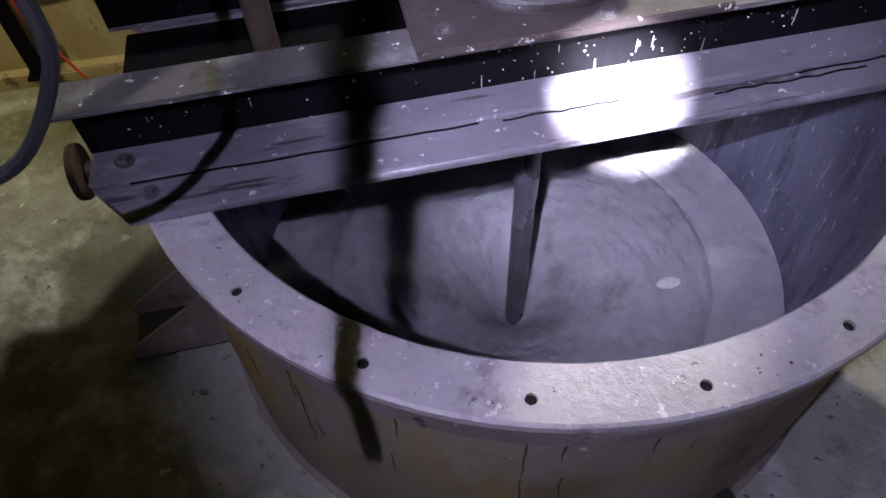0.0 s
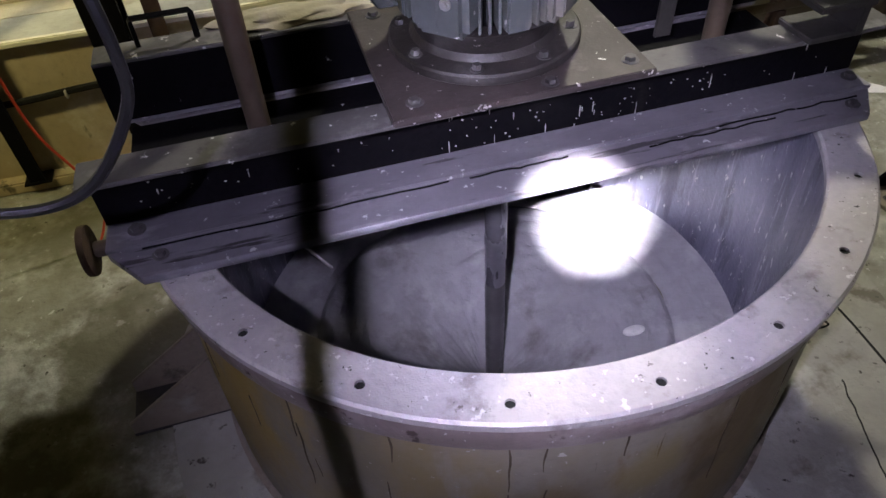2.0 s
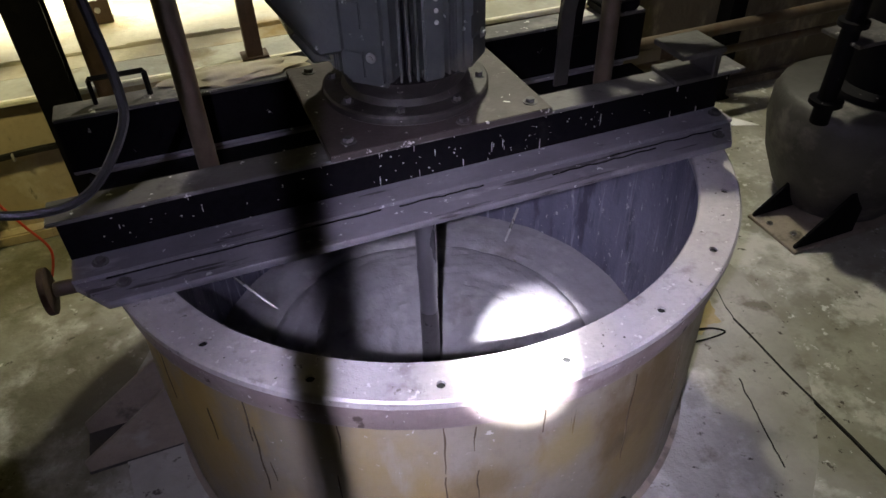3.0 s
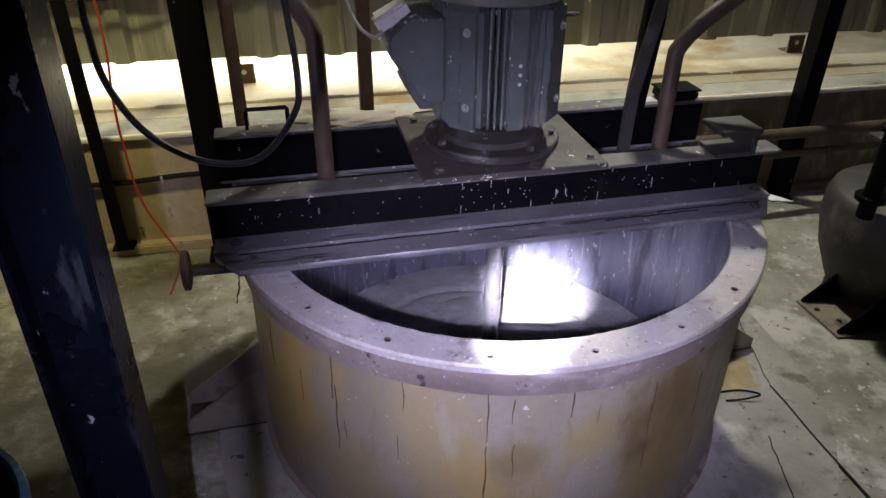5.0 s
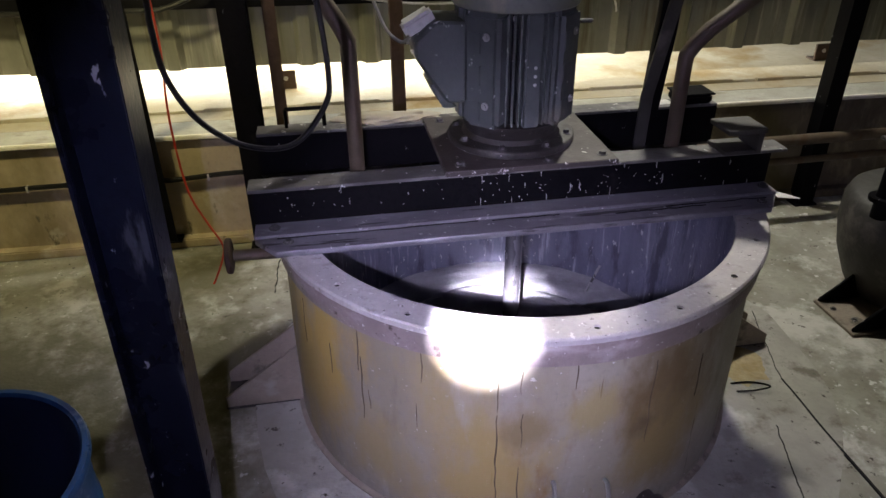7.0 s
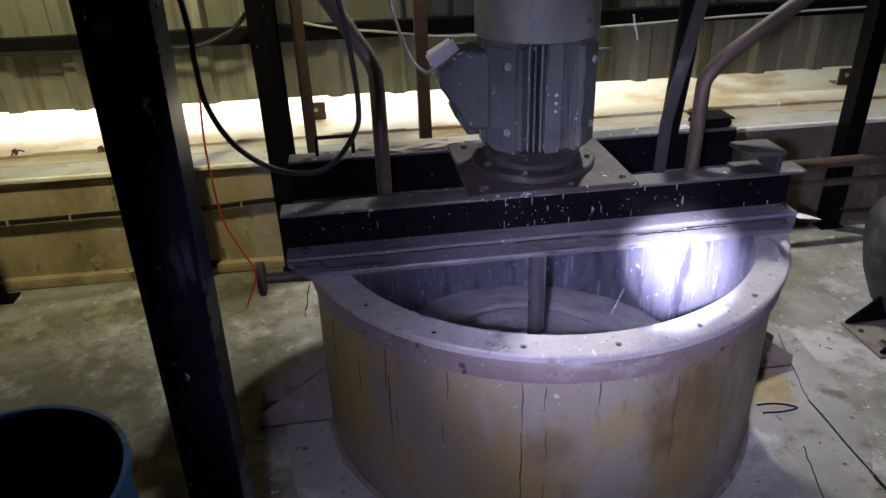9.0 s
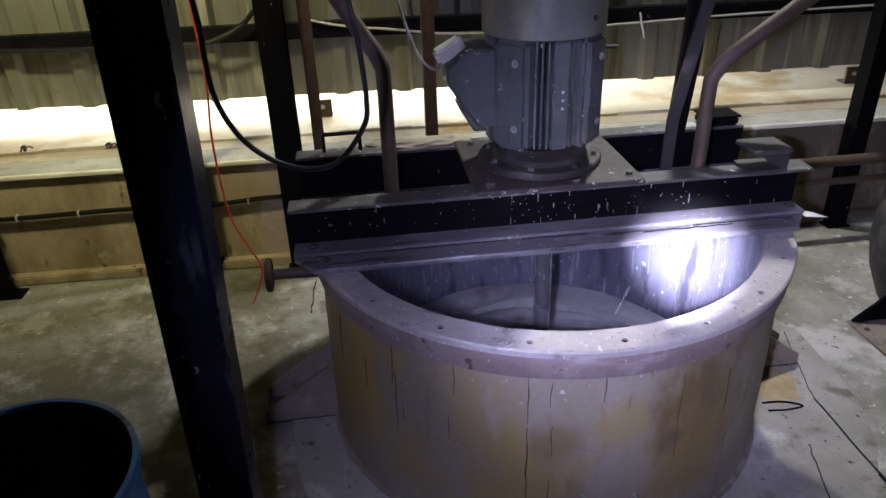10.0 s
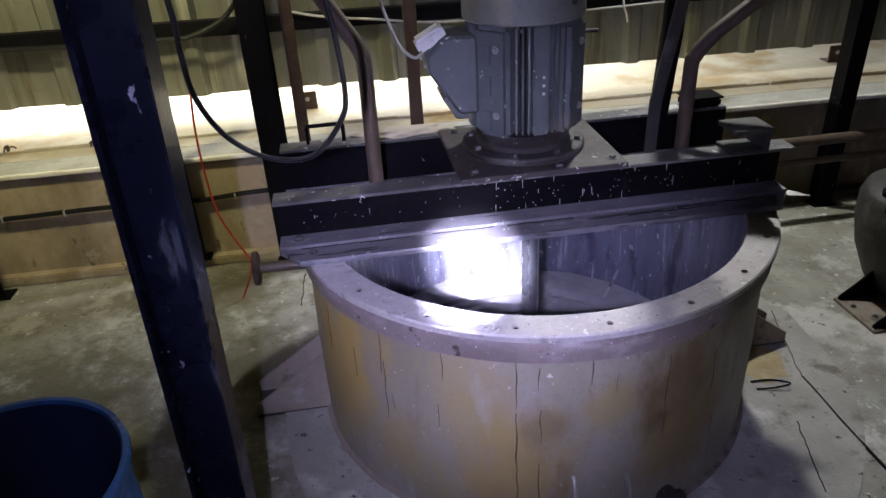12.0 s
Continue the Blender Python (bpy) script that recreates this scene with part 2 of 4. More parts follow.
COWL = surface("cowl_paint", (0.155, 0.162, 0.142), (0.19, 0.18, 0.125), 3.0, 0.45, 0.0, 0.08, 60,
               layers=(((0.34, 0.31, 0.20), 3.5, 0.530, 0.690, (1, 1, 0.7), 0.6),))
PIPE = surface("grey_pipe", (0.115, 0.086, 0.060), (0.072, 0.053, 0.037), 8.0, 0.55, 0.15, 0.15, 60,
               layers=(((0.10, 0.055, 0.03), 9, 0.560, 0.690, (1, 1, 0.4), 0.75),))
RUST = surface("rusty_steel", (0.065, 0.036, 0.022), (0.04, 0.023, 0.015), 12, 0.75, 0.1, 0.3, 70,
               layers=(((0.04, 0.03, 0.025), 9, 0.560, 0.690, (1, 1, 1), 0.8),))
GUSSET = surface("gusset_steel", (0.29, 0.245, 0.195), (0.21, 0.175, 0.14), 6, 0.6, 0.1, 0.2, 60,
                 layers=(((0.06, 0.05, 0.04), 8, 0.560, 0.690, (1, 1, 1), 0.7), ((0.32, 0.30, 0.26), 8, 0.580, 0.700, (1, 1, 1), 0.7)))
POST = surface("post_paint", (0.0025, 0.0032, 0.007), (0.0045, 0.006, 0.013), 3.0, 0.28, 0.0, 0.10, 60, spec=0.14,
               layers=(((0.035, 0.038, 0.048), 7, 0.66, 0.71, (1.5, 1.5, 0.35), 0.45), ((0.30, 0.30, 0.33), 34, 0.665, 0.69, (1, 1, 0.6), 0.6)))
RUBBER = surface("black_rubber", (0.008, 0.008, 0.009), (0.013, 0.0125, 0.012), 20, 0.45, 0, 0.05, 90, spec=0.2)
REDWIRE = surface("red_wire", (0.55, 0.055, 0.02), (0.42, 0.04, 0.02), 10, 0.45, 0, 0.03, 90)
GREYWIRE = surface("grey_wire", (0.35, 0.34, 0.31), (0.28, 0.27, 0.24), 10, 0.5, 0, 0.03, 90)
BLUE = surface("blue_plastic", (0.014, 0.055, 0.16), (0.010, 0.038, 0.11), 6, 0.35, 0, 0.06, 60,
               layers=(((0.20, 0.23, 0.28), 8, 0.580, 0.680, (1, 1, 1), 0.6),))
# Same blue plastic, darkened for the shade inside the barrel.
BLUE_SHADED = surface("blue_plastic_shaded", (0.006, 0.010, 0.028), (0.009, 0.016, 0.04), 4, 0.5, 0, 0.05, 60)
WHITE = surface("white_plastic", (0.62, 0.61, 0.58), (0.5, 0.49, 0.46), 12, 0.5, 0, 0.05, 60)
BRIGHT = surface("worn_steel", (0.5, 0.49, 0.48), (0.38, 0.37, 0.36), 14, 0.35, 0.7, 0.08, 60)
SHAFT = surface("shaft_steel", (0.22, 0.215, 0.24), (0.16, 0.155, 0.175), 9, 0.30, 0.5, 0.05, 60, stretch=(1, 1, 0.3),
                layers=(((0.10, 0.095, 0.10), 10, 0.580, 0.700, (1, 1, 0.25), 0.4),))
SHAFTWET = surface("shaft_coated", (0.10, 0.095, 0.10), (0.07, 0.066, 0.07), 9, 0.35, 0.1, 0.2, 40)
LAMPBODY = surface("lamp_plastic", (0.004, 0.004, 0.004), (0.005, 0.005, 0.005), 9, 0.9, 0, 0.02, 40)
CLAY = surface("orange_clay", (0.40, 0.33, 0.19), (0.32, 0.24, 0.11), 14, 0.8, 0, 0.3, 60)
POTSTEEL = surface("pot_steel", (0.055, 0.052, 0.048), (0.035, 0.033, 0.03), 5, 0.6, 0.1, 0.2, 60,
                   layers=(((0.12, 0.11, 0.10), 7, 0.56, 0.68, (1, 1, 1), 0.7),))
DRIP = surface("dried_drip", (0.12, 0.085, 0.05), (0.05, 0.036, 0.022), 14, 0.7, 0, 0.2, 60)
# Near-white colour carries the light that catches the coping's edge.
COPING = surface("coping_edge_light", (0.80, 0.78, 0.70), (0.66, 0.62, 0.50), 5, 0.7, 0, 0.2, 50)
ROOF = surface("roof_sheet", (0.07, 0.065, 0.055), (0.05, 0.045, 0.035), 1.2, 0.6, 0.1, 0.05, 30)
BACKWALL = surface("back_wall", (0.09, 0.08, 0.055), (0.06, 0.055, 0.04), 1.2, 0.85, 0, 0.1, 30)
SPOT = glow("lamp_spot", (0.84, 0.80, 1.0), 1.5e7)
FLOOD = glow("lamp_flood", (0.64, 0.60, 1.0), 2.5e5)
HALO = glow("lamp_halo", (0.69, 0.65, 1.0), 4.9e5)


# ---- mesh helpers ----
def finish(ob, smooth=True):
    for p in ob.data.polygons:
        p.use_smooth = smooth
    if smooth:
        ob.data.set_sharp_from_angle(angle=radians(35))
    return ob


def part(name, bm, material, parent=None, label="", smooth=True, recalc=True):
    me = bpy.data.meshes.new(name)
    if recalc:
        bmesh.ops.recalc_face_normals(bm, faces=bm.faces)
    bm.to_mesh(me)
    bm.free()
    me.materials.append(material)
    ob = finish(new(name, me), smooth)
    ob.parent = parent
    return tagged(ob, label)


def thing(name, x, y, z, label, category, group="", kind="", rz=0):
    ob = new(name)
    ob.empty_display_size = 0.05
    ob.matrix_basis = pose(x, y, z, 0, 0, rz)
    return tagged(ob, label, category, group, kind)


def box(bm, lo, hi, bevel=0.0, m=None):
    out = bmesh.ops.create_cube(bm, size=1)
    vs = out["verts"]
    for v in vs:
        v.co = Vector([lo[i] + (v.co[i] + 0.5) * (hi[i] - lo[i]) for i in range(3)])
    if bevel:
        es = list({e for v in vs for e in v.link_edges})
        r = bmesh.ops.bevel(bm, geom=es, offset=bevel, segments=2, affect="EDGES")
        vs = list({v for f in r["faces"] for v in f.verts} | {v for v in vs if v.is_valid})
    if m is not None:
        bmesh.ops.transform(bm, matrix=m, verts=vs)
    return vs


def lathe(bm, profile, segs=64, m=None, start=0.0, sweep=360.0):
    """Turn a profile of (radius, height) round the z axis."""
    closed = sweep >= 359.9
    n = segs if closed else segs + 1
    rings = []
    for r, z in profile:
        rings.append([bm.verts.new((r * math.cos(radians(start + sweep * i / segs)), r * math.sin(radians(start + sweep * i / segs)), z)) for i in range(n)])
    for a, b in zip(rings, rings[1:]):
        for i in range(segs):
            j = (i + 1) % n
            bm.faces.new((a[i], a[j], b[j], b[i]))
    vs = [v for ring in rings for v in ring]
    if m is not None:
        bmesh.ops.transform(bm, matrix=m, verts=vs)
    return rings


def rod(bm, a, b, r, segs=16, bevel=0.0):
    """A closed cylinder from a to b."""
    a, b = Vector(a), Vector(b)
    h = (b - a).length
    m = Matrix.Translation(a) @ (b - a).to_track_quat("Z", "Y").to_matrix().to_4x4()
    c = bevel or min(r * 0.15, h * 0.2)
    lathe(bm, [(0.0001, 0), (r - c, 0), (r, c), (r, h - c), (r - c, h), (0.0001, h)], segs, m)


def tube(bm, pts, r, segs=10, smooth=6):
    """A round tube along a smooth line through points."""
    P = [Vector(p) for p in pts]
    line = []
    if smooth > 1:
        for i in range(len(P) - 1):
            p0, p1, p2, p3 = P[max(i - 1, 0)], P[i], P[i + 1], P[min(i + 2, len(P) - 1)]
            for k in range(smooth):
                t = k / smooth
                line.append(0.5 * ((2 * p1) + (p2 - p0) * t + (2 * p0 - 5 * p1 + 4 * p2 - p3) * t * t + (3 * p1 - p0 - 3 * p2 + p3) * t ** 3))
        line.append(P[-1])
    else:
        line = P
    up, rings = Vector((0.31, 0.62, 0.72)), []
    for i, p in enumerate(line):
        d = (line[min(i + 1, len(line) - 1)] - line[max(i - 1, 0)]).normalized()
        u = (up - d * up.dot(d)).normalized()
        up = u
        w = d.cross(u)
        rings.append([bm.verts.new(p + r * (math.cos(2 * math.pi * k / segs) * u + math.sin(2 * math.pi * k / segs) * w)) for k in range(segs)])
    for a, b in zip(rings, rings[1:]):
        for k in range(segs):
            bm.faces.new((a[k], a[(k + 1) % segs], b[(k + 1) % segs], b[k]))
    bm.faces.new(rings[0])
    bm.faces.new(rings[-1])


def prism(bm, outline, axis, lo, hi, bevel=0.0):
    """A flat outline of (u, v) pulled along an axis: x takes (y, z), y takes (x, z), z takes (x, y)."""
    put = {"x": lambda u, v, w: (w, u, v), "y": lambda u, v, w: (u, w, v), "z": lambda u, v, w: (u, v, w)}[axis]
    a = [bm.verts.new(put(u, v, lo)) for u, v in outline]
    b = [bm.verts.new(put(u, v, hi)) for u, v in outline]
    n = len(outline)
    fs = [bm.faces.new(a), bm.faces.new(b)] + [bm.faces.new((a[i], a[(i + 1) % n], b[(i + 1) % n], b[i])) for i in range(n)]
    if bevel:
        es = list({e for f in fs for e in f.edges})
        bmesh.ops.bevel(bm, geom=es, offset=bevel, segments=1, affect="EDGES")


def bolt(bm, x, y, z, r=0.010, h=0.008, axis="z"):
    """A hexagon head on a washer."""
    m = Matrix.Translation((x, y, z))
    if axis == "-y":
        m = m @ Matrix.Rotation(radians(90), 4, "X")
    lathe(bm, [(0.0001, 0), (r * 1.5, 0), (r * 1.5, 0.002), (0.0001, 0.002)], 14, m)
    lathe(bm, [(r, 0.002), (r, h * 0.8), (r * 0.85, h), (0.0001, h)], 6, m)


B = bmesh.new
CX, CY = 0.385, 1.02           # the tank's axis
WALL_TURN = -1.2
RUNS = [(-107.2, 0.59, 0.44, 0.0030), (-107.0, 0.43, 0.10, 0.0032), (-102.7, 0.57, 0.50, 0.0022), (-102.1, 0.44, 0.33, 0.0022), (-102.5, 0.26, 0.08, 0.0026),
        (-92.3, 0.59, 0.51, 0.0026), (-122.2, 0.59, 0.49, 0.0022), (-123.4, 0.42, 0.34, 0.0018), (-137.6, 0.58, 0.45, 0.0024), (-136.8, 0.50, 0.29, 0.0026),
        (-146.6, 0.48, 0.38, 0.0022), (-75.5, 0.55, 0.28, 0.0024), (-135.0, 0.40, 0.34, 0.0018), (-158.0, 0.55, 0.40, 0.0022), (-62.0, 0.50, 0.36, 0.0020)]

# ---- the large structure ----
bm = B()
N = 60
xs = [-6 + 12.0 * i / N for i in range(N + 1)]
ys = [-5 + 7.2 * i / 40 for i in range(41)]
grid = [[bm.verts.new((x, y, 0.004 * noise.noise((x * 1.3, y * 1.3, 0)) if (x - CX) ** 2 + (y - CY) ** 2 > 2.2 else 0.0)) for x in xs] for y in ys]
for j in range(40):
    for i in range(N):
        cx, cy = (xs[i] + xs[i + 1]) / 2, (ys[j] + ys[j + 1]) / 2
        if (cx - CX) ** 2 + (cy - CY) ** 2 < 0.5 ** 2:
            continue
        bm.faces.new((grid[j][i], grid[j][i + 1], grid[j + 1][i + 1], grid[j + 1][i]))
for v in [v for v in bm.verts if not v.link_faces]:
    bm.verts.remove(v)
floor = tagged(part("floor", bm, CONCRETE), "stained grey-brown concrete floor of the plant hall, with shadow patches painted in at the left", "floor", kind="structure")

WALLROT = Matrix.Translation((0, 2.12, 0)) @ Matrix.Rotation(radians(WALL_TURN), 4, "Z")
bm = B()
box(bm, (-6.5, 0.0, -0.3), (6.5, 0.16, 0.515), 0.008)
low = tagged(part("wall_low", bm, PLASTER), "low plastered wall, yellowed and stained, with shade painted in at the right", "wall", kind="structure")
low.matrix_basis = WALLROT
bm = B()
box(bm, (-6.5, -0.025, 0.517), (6.5, -0.004, 0.537), 0.004)
part("coping", bm, COPING, low, "worn nosing coloured white for the light on its edge")
bm = B()
box(bm, (-6.5, -0.003, 0.517), (6.5, 0.17, 0.533), 0.004)
part("wall_top", bm, WALLTOP, low, "grey rendered wall top")
bm = B()
box(bm, (-6.5, -0.05, 0.0), (6.5, 0.01, 0.045), 0.006)
part("skirting", bm, PLASTER, low)

bm = B()
LEDGEROT = WALLROT @ Matrix.Rotation(radians(-1.8), 4, "Z")
box(bm, (-7, 0.172, 0.20), (7, 0.295, 0.531), 0.004)
box(bm, (-7, 0.297, 0.20), (7, 4.5, 0.540), 0.004)
ledge = tagged(part("ledge", bm, LEDGE), "rough rendered ledge behind the low wall, lit from outside", "ledge", kind="structure")
ledge.matrix_basis = WALLROT
for k in range(26):
    x0 = -6 + 0.47 * k + 0.1 * random.random()
    bm = B()
    box(bm, (x0, 0.284 + 0.012 * random.random(), 0.525), (x0 + 0.2 + 0.2 * random.random(), 0.312, 0.548), 0.003)
    part("mortar_ridge", bm, LEDGE, ledge)

# corrugated cladding, hung with a gap above the ledge
bm = B()
prof = []
x = -6.5
while x < 6.5:
    prof += [(x, 0.0), (x + 0.225, 0.0), (x + 0.250, -0.038), (x + 0.305, -0.038)]
    x += 0.33
for z0, z1, dy in ((0.635, 2.25, 0.0), (2.2, 4.2, 0.012)):
    a = [bm.verts.new((px, 0.66 + py + dy, z0 + 0.012 * noise.noise((px * 0.8, 0.3, z0)))) for px, py in prof]
    b = [bm.verts.new((px, 0.66 + py + dy, z1)) for px, py in prof]
    for i in range(len(prof) - 1):
        bm.faces.new((a[i], a[i + 1], b[i + 1], b[i]))
clad = tagged(part("wall_cladding", bm, SHEET, smooth=False), "corrugated metal cladding with dirty streaks", "wall", kind="structure")
sol = clad.modifiers.new("thickness", "SOLIDIFY")
sol.thickness = 0.003
clad.matrix_basis = LEDGEROT
for k, z in enumerate((0.945, 1.75, 2.8)):
    bm = B()
    prism(bm, [(0.55, z), (0.620, z), (0.620, z + 0.075), (0.557, z + 0.075), (0.557, z + 0.068), (0.55, z + 0.068)], "x", -6.5, 6.5)
    g = tagged(part("girt", bm, BLACK), "dark steel angle girt fixed to the cladding", "girt", "girts on the cladding", "structure")
    g.matrix_basis = LEDGEROT

for name, lo, hi in (("wall_left", (-6.2, -5.2, -0.1), (-6.0, 8.0, 4.3)), ("wall_right", (6.0, -5.2, -0.1), (6.2, 8.0, 4.3)), ("wall_back", (-6.2, -5.4, -0.1), (6.2, -5.2, 4.3))):
    bm = B()
    box(bm, lo, hi)
    tagged(part(name, bm, BACKWALL), "plain plastered wall closing the hall", "wall", kind="structure")
bm = B()
box(bm, (-6.3, -5.5, 4.3), (6.3, 4.2, 4.4))
tagged(part("ceiling", bm, ROOF), "dull sheet roof over the hall", "ceiling", kind="structure")


# ---- steel columns ----
def h_column(name, x, y, w, d, z1, material, label, group="", rz=0, flange=0.010):
    t = thing(name, x, y, 0, label, "column", group, rz=rz)
    for lo, hi in ((-d / 2, -d / 2 + flange), (d / 2 - flange, d / 2)):
        bm = B()
        box(bm, (-w / 2, lo, 0), (w / 2, hi, z1), 0.002)
        part("flange", bm, material, t)
    bm = B()
    box(bm, (-0.004, -d / 2 + flange, 0), (0.004, d / 2 - flange, z1))
    part("web", bm, material, t)
    return t


post = h_column("steel_post", -0.522, 0.155, 0.09, 0.104, 4.3, POST, "glossy blue-black painted steel post with splashes")
post.matrix_basis = pose(-0.522, 0.155, 0, 0, 1.5, 0) @ pose(0, 0, 0, 0, 0, 90)
bm = B()
box(bm, (-0.10, -0.11, 0.0), (0.10, 0.11, 0.012), 0.002)
part("base_plate", bm, POST, post)
rear = h_column("steel_column", -0.495, 2.02, 0.11, 0.10, 4.3, BLACK, "black painted steel column beside the tank")
bm = B()
box(bm, (-0.08, -0.07, 0.0), (0.08, 0.07, 0.012), 0.002)
part("base_plate", bm, BLACK, rear)


def angle_post(x, y, w, z0, z1, material, label, lean=0.0, group="wall studs"):
    t = thing("angle_post", x, y, z0, label, "post", group)
    bm = B()
    h = z1 - z0
    o = [(0, 0), (w, 0), (w, 0.006), (0.006, 0.006), (0.006, w), (0, w)]
    prism(bm, o, "z", 0, h)
    for v in bm.verts:
        v.co.x += lean * v.co.z
    part("angle", bm, material, t)
    bm = B()
    box(bm, (-0.02, -0.01, 0), (w + 0.02, w + 0.01, 0.008), 0.001)
    part("foot_plate", bm, material, t)
    return t


angle_post(-0.384, 2.02, 0.05, 0, 4.25, RUST, "brown rusty steel angle post behind the column")
angle_post(0.122, 2.098, 0.055, 0.538, 4.25, RUST, "brown rusty steel angle post against the low wall")
angle_post(2.15, 1.96, 0.08, 0, 4.25, BLACK, "dark steel angle post against the low wall")
angle_post(-0.952, 2.07, 0.05, 0.046, 4.25, BLACK, "dark steel angle post against the low wall", lean=-0.0)
angle_post(-1.868, 2.0, 0.07, 0, 4.25, BLACK, "dark steel angle post against the low wall")

# ---- mixing tank ----
tank = thing("mixing_tank", CX, CY, 0, "round steel mixing tank with rust-streaked sides and drilled rim flange", "tank")
bm = B()
lathe(bm, [(0.722, -0.25), (0.722, 0.30), (0.716, 0.60)], 96)
part("shell", bm, TANK, tank)
bm = B()
lathe(bm, [(0.656, 0.665), (0.656, -0.9), (0.0001, -0.9)], 96)
part("inner_wall", bm, INSIDE, tank, "slurry-splashed inner wall")
bm = B()
lathe(bm, [(0.7165, 0.590), (0.731, 0.594), (0.733, 0.602), (0.732, 0.648), (0.728, 0.6545), (0.7175, 0.655)], 96)
part("rim_band", bm, RIMBAND, tank, "brownish stained band under the rim")
bm = B()
lathe(bm, [(0.715, 0.0), (0.737, 0.0), (0.737, 0.010), (0.720, 0.016)], 96)
part("foot_ring", bm, GUSSET, tank)

# dark drip runs down the shell: angle, top, bottom, half width
for ang, z1, z0, w in RUNS:
    bm = B()
    prev = None
    n = max(4, int((z1 - z0) / 0.02))
    for k in range(n + 1):
        z = z1 + (z0 - z1) * k / n
        a = radians(ang + 0.45 * noise.noise((z * 16, ang, 2)))
        ww = 0.62 * w * (0.35 + 0.65 * math.sin(math.pi * min(1, 0.15 + 0.8 * k / n))) * (1 + 0.6 * noise.noise((z * 40, ang, 7)))
        r = 0.722 - 0.02 * max(0, (z - 0.30)) + 0.0012
        cur = [bm.verts.new((r * math.cos(a + s * ww / 0.72), r * math.sin(a + s * ww / 0.72), z)) for s in (-1, 1)]
        cur += [bm.verts.new((0.71 * math.cos(a + s * ww / 0.72), 0.71 * math.sin(a + s * ww / 0.72), z)) for s in (1, -1)]
        if prev:
            for i in range(4):
                bm.faces.new((prev[i], prev[(i + 1) % 4], cur[(i + 1) % 4], cur[i]))
        prev = cur
    part("drip_run", bm, DRIP, tank, "dark dried drip run")

# rim flange with drilled holes
RI, RO, RH, ZT, HOLES = 0.652, 0.742, 0.706, 0.680, 20
bm = B()
cellw, rl, rh = 1.3, RH - 0.015, RH + 0.015


def polar(r, a, z):
    return bm.verts.new((r * math.cos(radians(a)), r * math.sin(radians(a)), z))


for k in range(HOLES):
    c = -89.2 + 18 * k
    spans = [(c - 9, c - 5.2), (c - 5.2, c - cellw), (c + cellw, c + 5.2), (c + 5.2, c + 9)]
    for a0, a1 in spans:
        bm.faces.new([polar(RI + 0.004, a0, ZT), polar(RO - 0.005, a0, ZT), polar(RO - 0.005, a1, ZT), polar(RI + 0.004, a1, ZT)])
    for r0, r1 in ((RI + 0.004, rl), (rh, RO - 0.005)):
        bm.faces.new([polar(r0, c - cellw, ZT), polar(r1, c - cellw, ZT), polar(r1, c + cellw, ZT), polar(r0, c + cellw, ZT)])
    outer = [(rl, -cellw), (rl, 0), (rl, cellw), (RH, cellw), (rh, cellw), (rh, 0), (rh, -cellw), (RH, -cellw)]
    ov = [polar(r, c + a, ZT) for r, a in outer]
    mid = Vector((RH * math.cos(radians(c)), RH * math.sin(radians(c)), ZT))
    iv, dv = [], []
    for v in ov:
        d = (v.co - mid).normalized() * 0.0088
        iv.append(bm.verts.new(mid + d))
        dv.append(bm.verts.new(mid + d - Vector((0, 0, 0.024))))
    for i in range(8):
        j = (i + 1) % 8
        bm.faces.new((ov[i], ov[j], iv[j], iv[i]))
        bm.faces.new((iv[i], iv[j], dv[j], dv[i]))
bmesh.ops.remove_doubles(bm, verts=bm.verts, dist=1e-5)
bm.normal_update()
for f in bm.faces:
    if f.normal.z < -0.5:
        f.normal_flip()
lathe(bm, [(RO - 0.005, ZT), (RO, ZT - 0.004), (RO, ZT - 0.018), (RO - 0.004, ZT - 0.021), (RH + 0.0095, ZT - 0.021)], 100, pose(0, 0, 0, 0, 0, -89.2))
lathe(bm, [(RH - 0.0095, ZT - 0.021), (RI + 0.003, ZT - 0.021), (RI, ZT - 0.018), (RI, ZT - 0.004), (RI + 0.004, ZT)], 100, pose(0, 0, 0, 0, 0, -89.2))
part("rim_flange", bm, RIM, tank, "pale scuffed rim flange", smooth=False, recalc=False)

# Black plugs close the drilled holes and stand in for their shade.
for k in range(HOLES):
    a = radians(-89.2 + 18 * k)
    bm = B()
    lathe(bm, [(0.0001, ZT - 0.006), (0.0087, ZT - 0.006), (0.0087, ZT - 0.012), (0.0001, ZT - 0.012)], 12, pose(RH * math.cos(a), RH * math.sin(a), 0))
    part("hole_shade", bm, LAMPBODY, tank, "black plug for the shade in a bolt hole")

# two bent wire hooks and a drain stub low on the shell
for ang, z in ((-95.1, 0.20), (-83.8, 0.18)):
    bm = B()
    tube(bm, [(0.715, 0, z), (0.735, 0, z + 0.006), (0.75, 0, z - 0.02), (0.752, 0.004, z - 0.07), (0.748, 0.006, z - 0.11)], 0.006, 8, 5)
    hook = part("hook", bm, BRIGHT, tank, "pale bent wire hook")
    hook.matrix_basis = pose(0, 0, 0, 0, 0, ang)
bm = B()
lathe(bm, [(0.0001, 0.70), (0.030, 0.70), (0.030, 0.75), (0.042, 0.752), (0.042, 0.765), (0.022, 0.767), (0.022, 0.74), (0.0001, 0.74)], 20, pose(0, 0, 0.05, 0, 90, 0))
stub = part("drain_stub", bm, GRIME_SHADE, tank, "dark drain stub")
stub.matrix_basis = pose(0, 0, 0, 0, 0, -72.5)

